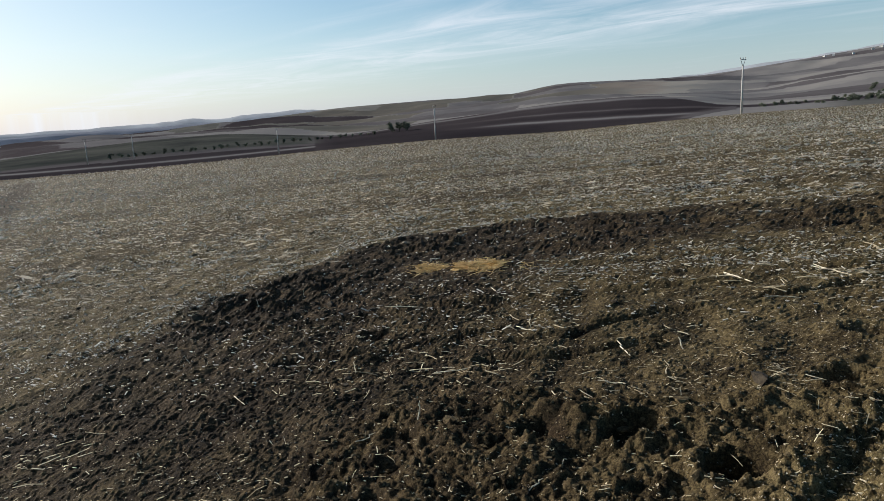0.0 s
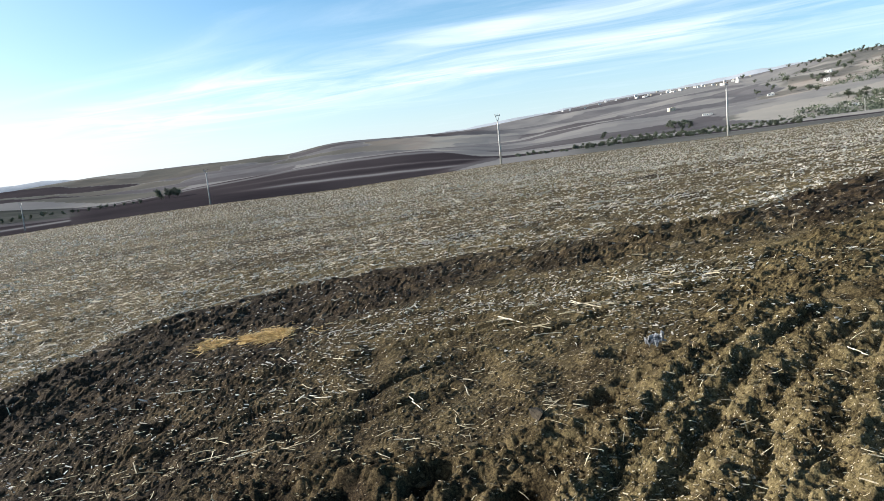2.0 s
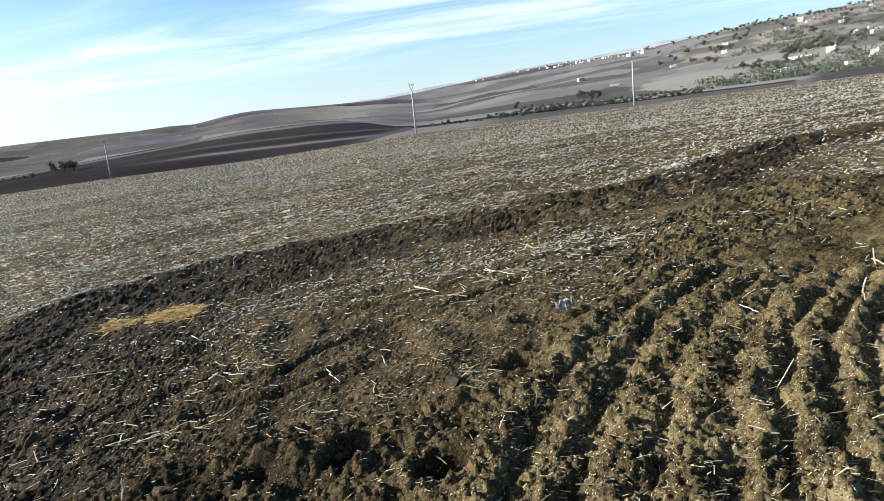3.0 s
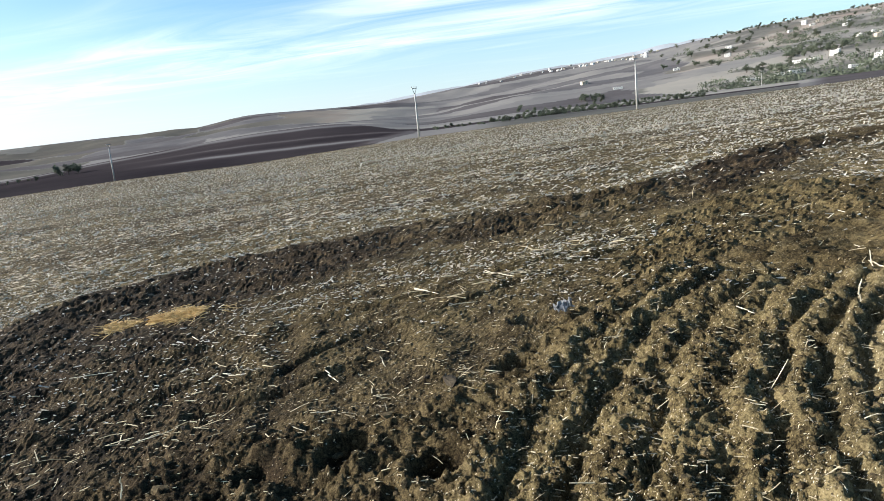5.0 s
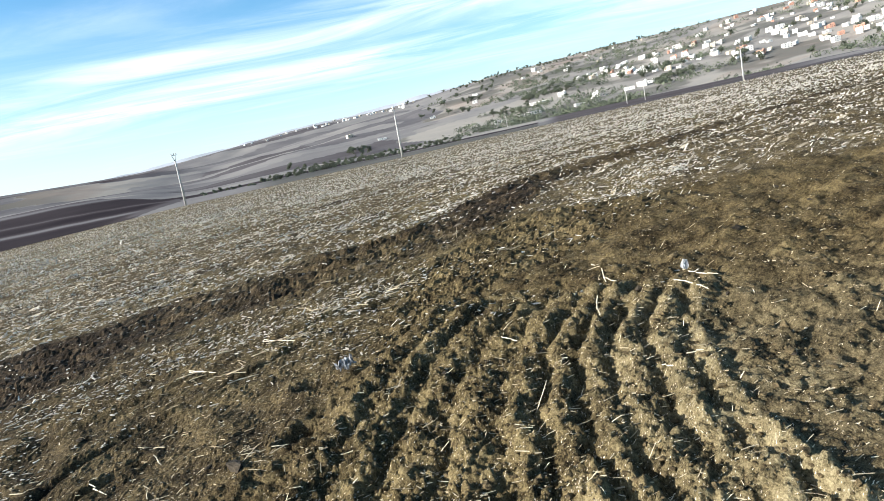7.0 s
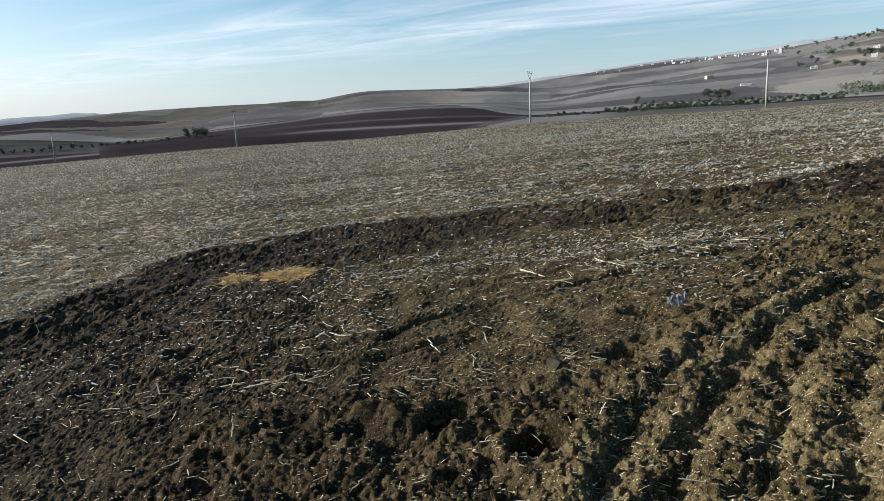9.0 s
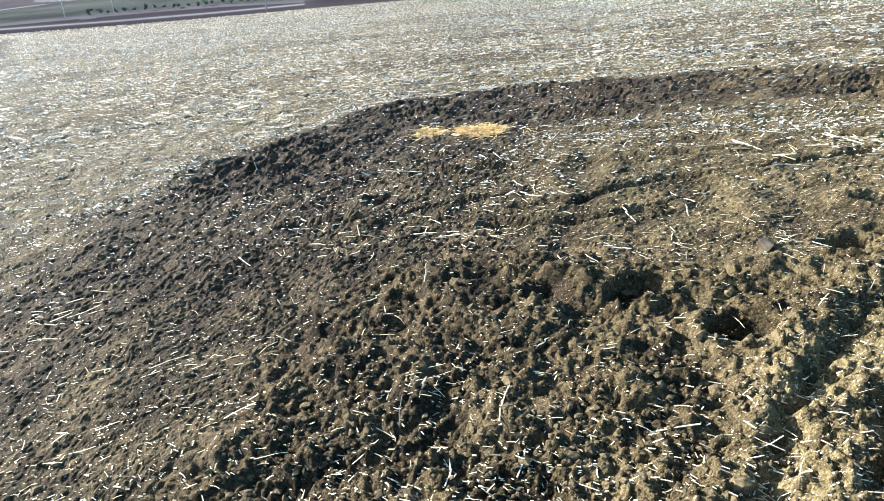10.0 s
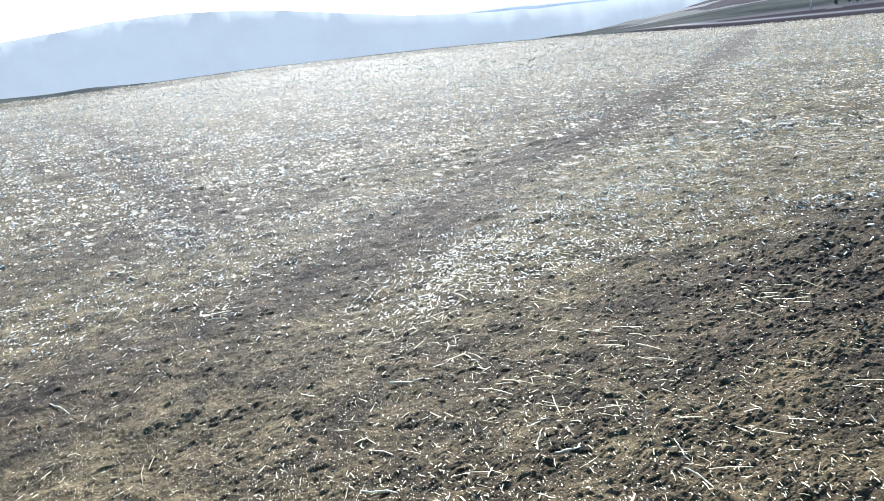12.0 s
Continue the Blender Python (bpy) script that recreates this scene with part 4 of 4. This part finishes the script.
GREY = mottled("bare_blockwork", (0.30, 0.29, 0.27), (0.44, 0.42, 0.39), 0.8, 0.95, 0.2, 0.2, vary=0.15)
ROOF = mottled("roof_screed", (0.36, 0.33, 0.29), (0.52, 0.49, 0.44), 0.7, 0.95)
PANE = mottled("window_glass", (0.02, 0.025, 0.03), (0.05, 0.055, 0.06), 1.0, 0.12, 0.5, 0.0)
DOOR = mottled("painted_metal_door", (0.05, 0.08, 0.12), (0.09, 0.12, 0.17), 2.0, 0.5)


def house(w, d, storeys, wall, label, annex=True, group="village houses"):
    """A flat-roofed house: walls, roof slab behind a parapet, windows, a door, and a stair room on the roof."""
    top = new("house")
    h = 3.1 * storeys
    part("wall", box(-w / 2, w / 2, -d / 2, d / 2, -1.5, h, bevel=0.04), wall, top)
    part("roof", box(-w / 2 + 0.25, w / 2 - 0.25, -d / 2 + 0.25, d / 2 - 0.25, h + 0.004, h + 0.10), ROOF, top)
    t, p = 0.2, 0.75
    for x0, x1, y0, y1 in ((-w / 2, w / 2, -d / 2, -d / 2 + t), (-w / 2, w / 2, d / 2 - t, d / 2), (-w / 2, -w / 2 + t, -d / 2 + t, d / 2 - t), (w / 2 - t, w / 2, -d / 2 + t, d / 2 - t)):
        part("parapet", box(x0, x1, y0, y1, h, h + p), wall, top)
    for s in range(storeys):
        n = max(2, int(w / 3.2))
        for k in range(n):
            cx = -w / 2 + w * (k + 0.5) / n
            if s == 0 and k == n // 2:
                part("door", box(cx - 0.55, cx + 0.55, -d / 2 - 0.06, -d / 2 + 0.05, 0.0, 2.1), DOOR, top)
                continue
            win = part("window", box(cx - 0.5, cx + 0.5, -d / 2 - 0.03, -d / 2 + 0.05, 3.1 * s + 1.0, 3.1 * s + 2.1), PANE, top)
            part("sill", box(cx - 0.8, cx + 0.8, -d / 2 - 0.16, -d / 2 - 0.032, 3.1 * s + 0.86, 3.1 * s + 0.98), wall, win)
        part("window", box(-w / 2 - 0.03, -w / 2 + 0.05, -0.6, 0.6, 3.1 * s + 1.0, 3.1 * s + 2.1), PANE, top)
    if annex:
        part("stair_room", box(w / 2 - 3.2, w / 2 - 0.4, d / 2 - 3.4, d / 2 - 0.5, h + 0.1, h + 2.7, bevel=0.04), wall, top)
    return tagged(top, label, "house", group)


kinds = [house(9, 8, 1, WHITE, "low whitewashed house with a flat roof"), house(11, 9, 2, WHITE, "two-storey whitewashed house with a roof room"),
         house(9, 9, 2, CREAM, "two-storey cream house with a flat roof"), house(10, 8, 2, PINK, "two-storey house with terracotta render and flat roof"),
         house(13, 8, 1, GREY, "low house of bare grey blockwork", False), house(10, 9, 3, WHITE, "three-storey whitewashed house with a parapet"),
         house(17, 8, 1, WHITE, "long low white building with a flat roof", False)]


def settle(k, az, el, turn=0.0, s=1.0):
    x, y, z = sighted(az, el)
    ob = kinds[k] if kinds[k].name not in settled else copy_thing(kinds[k], pose(0, 0, 0))
    settled.add(kinds[k].name)
    ob.matrix_basis = pose(x, y, z + 0.2, 0, 0, az + turn) @ Matrix.Diagonal((s * rs.uniform(0.7, 1.3), s * rs.uniform(0.8, 1.2), s * rs.uniform(0.62, 0.9), 1))


settled = set()
LANDMARKS = ((6, -34.2, 1.32), (0, -38.65, 2.25), (2, -31.6, 1.95), (6, -44.05, 0.85), (1, -42.3, 2.82), (0, -42.4, 3.42), (1, -35.4, 3.42), (5, -36.4, 3.5), (6, -46.9, 1.76), (6, -47.8, 1.84), (6, -46.9, 1.05), (0, -45.8, 0.98),
             (1, -49.35, 2.02), (6, -50.6, 1.06), (0, -51.6, 1.38), (1, -51.95, 1.46), (4, -52.6, 1.42), (6, -54.6, 1.50), (1, -55.6, 1.58), (0, -56.3, 1.72), (5, -47.4, 4.36), (0, -47.9, 4.22), (0, -50.7, 3.08), (2, -51.9, 2.90), (1, -65.3, 3.5), (5, -64.9, 3.6))
for k, az, el in LANDMARKS:
    settle(k, az, el, rs.uniform(-25, 25), 0.75)
# the village itself, dense on the shoulder of the hill
for q in range(235):
    az = -51.5 - 26.0 * rs.rand() ** 0.85
    lo = np.interp(-az, (51, 55, 60, 67, 80), (2.75, 2.55, 2.2, 1.9, 2.0))
    hi = np.interp(-az, (51, 55, 58, 60, 64, 80), (3.3, 3.75, 4.0, 4.6, 5.3, 5.4))
    settle(int(rs.choice([0, 1, 1, 0, 2, 3, 5, 5, 1])), az, lo + (hi - lo) * rs.rand(), rs.uniform(-40, 40), rs.uniform(0.45, 0.78))
# a few houses among the trees above, and the far quarter along the crest
for q in range(16):
    az = -rs.uniform(44, 57)
    settle(int(rs.choice([0, 1, 2, 4])), az, float(table(np.array([az]), CREST)[0]) - rs.uniform(0.15, 1.2), rs.uniform(-40, 40), rs.uniform(0.4, 0.55))
for q in range(40):
    az = -22.0 - 16.0 * rs.rand() ** 0.6
    crest = float(table(np.array([az]), CREST)[0])
    settle(int(rs.choice([0, 1, 2, 5])), az, crest - rs.uniform(0.02, 0.26), rs.uniform(-40, 40), rs.uniform(0.32, 0.5))
# trees between the houses
green = []
for q in range(95):
    az = -rs.uniform(36, 80)
    hi = float(table(np.array([az]), CREST)[0])
    green.append(sighted(az, rs.uniform(np.interp(-az, (36, 50, 80), (2.2, 1.7, 1.2)), hi - 0.05)))
plant(olives, green, rs, 0.9, 1.8)
# the dark groves round the long white buildings, and the trees along the crest
groves = [(az + rs.randn() * 0.55, el + rs.randn() * 0.16) for az, el in ((-46.5, 2.3), (-48.0, 2.4), (-49.2, 2.5), (-57.2, 1.65), (-59.0, 1.9), (-45.4, 1.35), (-32.2, 0.62), (-42.6, 3.1)) for q in range(9)]
groves += [(az, float(table(np.array([az]), CREST)[0]) - 0.06 - 0.25 * rs.rand()) for az in np.linspace(-40.5, -59.0, 70)]
plant(olives, [sighted(az, el) for az, el in groves], rs, 0.8, 1.5)


def far_woods(name, count, a0, a1, seed, spread):
    """Scrub and woodland on the far slopes: many small leafy clumps in one mesh."""
    rs = np.random.RandomState(seed)
    az = rs.uniform(a0, a1, count)
    r = np.exp(rs.uniform(math.log(470), math.log(1480), count))
    x, y = -np.sin(np.radians(az)) * r, np.cos(np.radians(az)) * r
    keep = fbm(x / 90 + seed, y / 90, 3) > spread + 0.22 * smooth(az, -52.0, -38.0)
    x, y = x[keep], y[keep]
    z = base_height(x, y)
    n, k = len(x), 30
    size = rs.uniform(2.4, 5.0, n)
    c = np.column_stack([x, y, z + size * 0.45])
    co = c[:, None, None] + (rs.randn(n, k, 1, 3) * np.array([0.55, 0.55, 0.36]) + rs.randn(n, k, 3, 3) * 0.19) * size[:, None, None, None]
    f = np.arange(n * k * 3).reshape(-1, 3)
    ob = mesh_object(name, co.reshape(-1, 3), f, LEAF, False)
    tagged(ob, "grey-green scrub and woodland on the far slope", "scrub", kind="stuff")


far_woods("village_scrub", 4200, -82, -38.5, 6, 0.46)


# ---- single things lying on the near ground ----
def lying_stalk(length, radius, seed, bend):
    """One dry stalk with joints and a slight crook, lying along x."""
    rs = np.random.RandomState(seed)
    bm = bmesh.new()
    pts = [Vector((length * f, bend * length * math.sin(f * 3.1) + rs.randn() * 0.004, rs.randn() * 0.003)) for f in (0, 0.3, 0.33, 0.66, 0.69, 1.0)]
    rad = [1.0, 0.9, 1.25, 0.85, 1.15, 0.6]
    rings = [[bm.verts.new(p + Vector((0, math.cos(a) * radius * k, math.sin(a) * radius * k))) for a in np.arange(6) * 1.0472] for p, k in zip(pts, rad)]
    for a, b in zip(rings, rings[1:]):
        for i in range(6):
            bm.faces.new((a[i], a[(i + 1) % 6], b[(i + 1) % 6], b[i]))
    bm.faces.new(rings[0][::-1])
    bm.faces.new(rings[-1])
    return bm


STALK = mottled("dry_stalk", (0.52, 0.44, 0.29), (0.84, 0.77, 0.60), 30.0, 0.6, 0.4, 0.2, 0.002, vary=0.25)
# x, y, bearing, length
STALKS_RIGHT = ((3.08, 3.17, -80, 0.13), (4.30, 3.25, -127, 0.38), (4.21, 2.56, -117, 0.41), (4.43, 2.58, -96, 0.24), (3.04, 1.93, -76, 0.13), (3.16, 1.84, -58, 0.16),
                (4.69, 3.69, -98, 0.28), (1.88, 6.19, -81, 0.45), (1.89, 5.21, -15, 0.25), (2.58, 6.02, -79, 0.5), (1.79, 5.27, 5, 0.32), (1.84, 6.01, -70, 0.36), (2.57, 6.02, -65, 0.33))
STALKS_MIDDLE = ((0.70, 4.59, -82, 0.27), (0.26, 6.20, -62, 0.26), (0.01, 5.30, -54, 0.24), (-0.24, 6.82, -75, 0.23), (0.48, 3.89, -26, 0.17), (-0.57, 4.44, -6, 0.24), (-1.27, 6.41, -13, 0.40),
                 (-0.11, 2.18, 83, 0.26), (-0.06, 1.92, 76, 0.15), (0.04, 2.76, 47, 0.10), (-0.80, 1.81, 100, 0.14), (-0.30, 1.88, 87, 0.13), (-0.91, 3.45, 51, 0.15))
STALKS_LEFT = ((-2.43, 1.40, 134, 0.17), (-2.36, 1.44, 71, 0.12), (-2.05, 1.85, -23, 0.10), (-1.91, 1.75, -8, 0.14), (-2.65, 1.50, 88, 0.12), (-4.96, -0.54, 23, 0.28), (-2.67, 0.65, 42, 0.17),
               (-3.56, 1.20, 67, 0.20), (-5.81, 0.60, 80, 0.20), (-6.99, -0.28, 59, 0.30))
for k, (x, y, turn, length) in enumerate(STALKS_RIGHT + STALKS_MIDDLE + STALKS_LEFT):
    c, s = math.cos(radians(turn)) * length, math.sin(radians(turn)) * length
    f = np.linspace(0, 1, 5)
    ground = ground_z(x + c * f, y + s * f)
    tip = math.degrees(math.atan2(max(ground[-1], ground[2]) - max(ground[0], ground[2]), length))
    tip = max(-9.0, min(9.0, tip))
    ob = part("straw_stalk", lying_stalk(length, 0.0028 + 0.003 * min(length, 0.4), 60 + k, 0.06 * ((k % 3) - 1)), STALK)
    ob.matrix_basis = pose(x, y, float(ground[:3].max()) + 0.004, 0, -tip, turn)
    tagged(ob, "dry pale straw stalk lying on the tilled soil", "stalk", "straw stalks")
# stalks that stand up out of the clods: x, y, height, lean
for k, (x, y, tall, lean) in enumerate(((-0.57, 3.59, 0.12, 8), (3.53, 2.69, 0.14, -7), (4.14, 3.09, 0.13, 14), (1.10, 4.38, 0.09, 30), (-0.45, 2.45, 0.07, -24))):
    ob = part("standing_stalk", lying_stalk(tall, 0.0045, 90 + k, 0.05), STALK)
    ob.matrix_basis = pose(x, y, float(ground_z(x, y)[0]) - 0.01, 0, -90 + lean, 40 * k)
    tagged(ob, "pale broken stalk standing upright in the soil", "stalk", "standing stalks")


def straw_pile():
    """A flat spill of fresh golden straw beside the dark band: a low matted heap, with loose straws over and round it."""
    rs = np.random.RandomState(77)
    top = new("straw_pile")
    cx, cy = -0.56, 8.05
    place = lambda u, v: (cx + u * 0.42 + v * 0.06, cy - u * 0.18 + v * 0.23)
    u, v = np.meshgrid(np.linspace(-1, 1, 46), np.linspace(-1, 1, 24))
    x, y = place(u.ravel(), v.ravel())
    d = np.hypot(u, v).ravel() + 2.8 * (fbm(x * 4.5, y * 4.5, 3) - 0.5)
    z = ground_z(x, y) + np.where(d < 0.15, 0.004 + 0.05 * np.sqrt(np.maximum(0, 0.15 - d)) * fbm(x * 7, y * 7, 3), -0.05)
    i, j = np.meshgrid(np.arange(45), np.arange(23))
    k = (j * 46 + i).ravel()
    mesh_object("matted_layer", np.column_stack([x, y, z]), np.column_stack([k, k + 1, k + 47, k + 46]), MAT_STRAW, False, top)
    n = 6200
    u, v = rs.randn(n) * 0.62, rs.randn(n) * 0.62
    x, y = place(u, v)
    keep = fbm(x * 3.5, y * 3.5, 3) < 0.61 - 0.10 * np.hypot(u, v)
    u, v, x, y = u[keep], v[keep], x[keep], y[keep]
    n = len(x)
    ob = stalks("loose_straw", x, y, 0.04 + 0.09 * rs.rand(n), 0.005 + 0.004 * rs.rand(n), rs.uniform(0, 6.28, n), rs.randn(n) * 0.16, GOLD, 0.0, 2.0, rs)
    me = ob.data
    co = np.empty(len(me.vertices) * 3, np.float32)
    me.vertices.foreach_get("co", co)
    co = co.reshape(-1, 3)
    co[:, 2] += np.repeat(0.035 * rs.rand(n) * np.exp(-(u ** 2 + v ** 2) / 0.4), 6)
    me.vertices.foreach_set("co", co.ravel())
    ob.parent = top
    tagged(top, "flat pile of golden straw on dark soil", "straw pile")


MAT_STRAW = mottled("matted_straw", (0.36, 0.25, 0.10), (0.74, 0.55, 0.27), 30.0, 0.85, 0.2, 0.9, 0.02)
straw_pile()


def crumpled(name, w, d, seed, mat, label, x, y, turn):
    """A crumpled piece of thin plastic with real folds, half sunk in the soil."""
    rs = np.random.RandomState(seed)
    bm = bmesh.new()
    g, h = 14, 12
    vs = []
    for j in range(h):
        for i in range(g):
            px, py = (i / (g - 1) - 0.5) * w, (j / (h - 1) - 0.5) * d
            f = float(fbm(np.array([px * 26 + seed]), np.array([py * 26]), 3)[0])
            vs.append(bm.verts.new((px * (0.8 + 0.4 * f) + rs.randn() * 0.003, py * (0.8 + 0.5 * f) + rs.randn() * 0.003, 0.02 + abs(f - 0.5) * 0.28 + rs.rand() * 0.006)))
    for j in range(h - 1):
        for i in range(g - 1):
            bm.faces.new((vs[j * g + i], vs[j * g + i + 1], vs[(j + 1) * g + i + 1], vs[(j + 1) * g + i]))
    bmesh.ops.solidify(bm, geom=bm.faces[:], thickness=0.002)
    ob = part(name, bm, mat)
    ob.matrix_basis = pose(x, y, float(ground_z(x, y)[0]), 4, -6, turn)
    tagged(ob, label, "litter")


# white mottling paints the glints, the darkest tone the shaded hollow
FILM = mottled("grey_plastic", (0.07, 0.07, 0.08), (0.74, 0.75, 0.78), 34.0, 0.3, 0.5, 0.2, 0.003)
PAPER = mottled("white_scrap", (0.66, 0.66, 0.68), (0.84, 0.84, 0.84), 22.0, 0.5, 0.5, 0.2, 0.003)
crumpled("plastic_scrap", 0.13, 0.09, 4, FILM, "crumpled dark and white plastic scrap, glints painted, in a furrow", 2.40, 4.12, 30)
crumpled("paper_scrap", 0.05, 0.045, 9, PAPER, "small crumpled white scrap beside the furrows", 4.40, 2.60, 70)
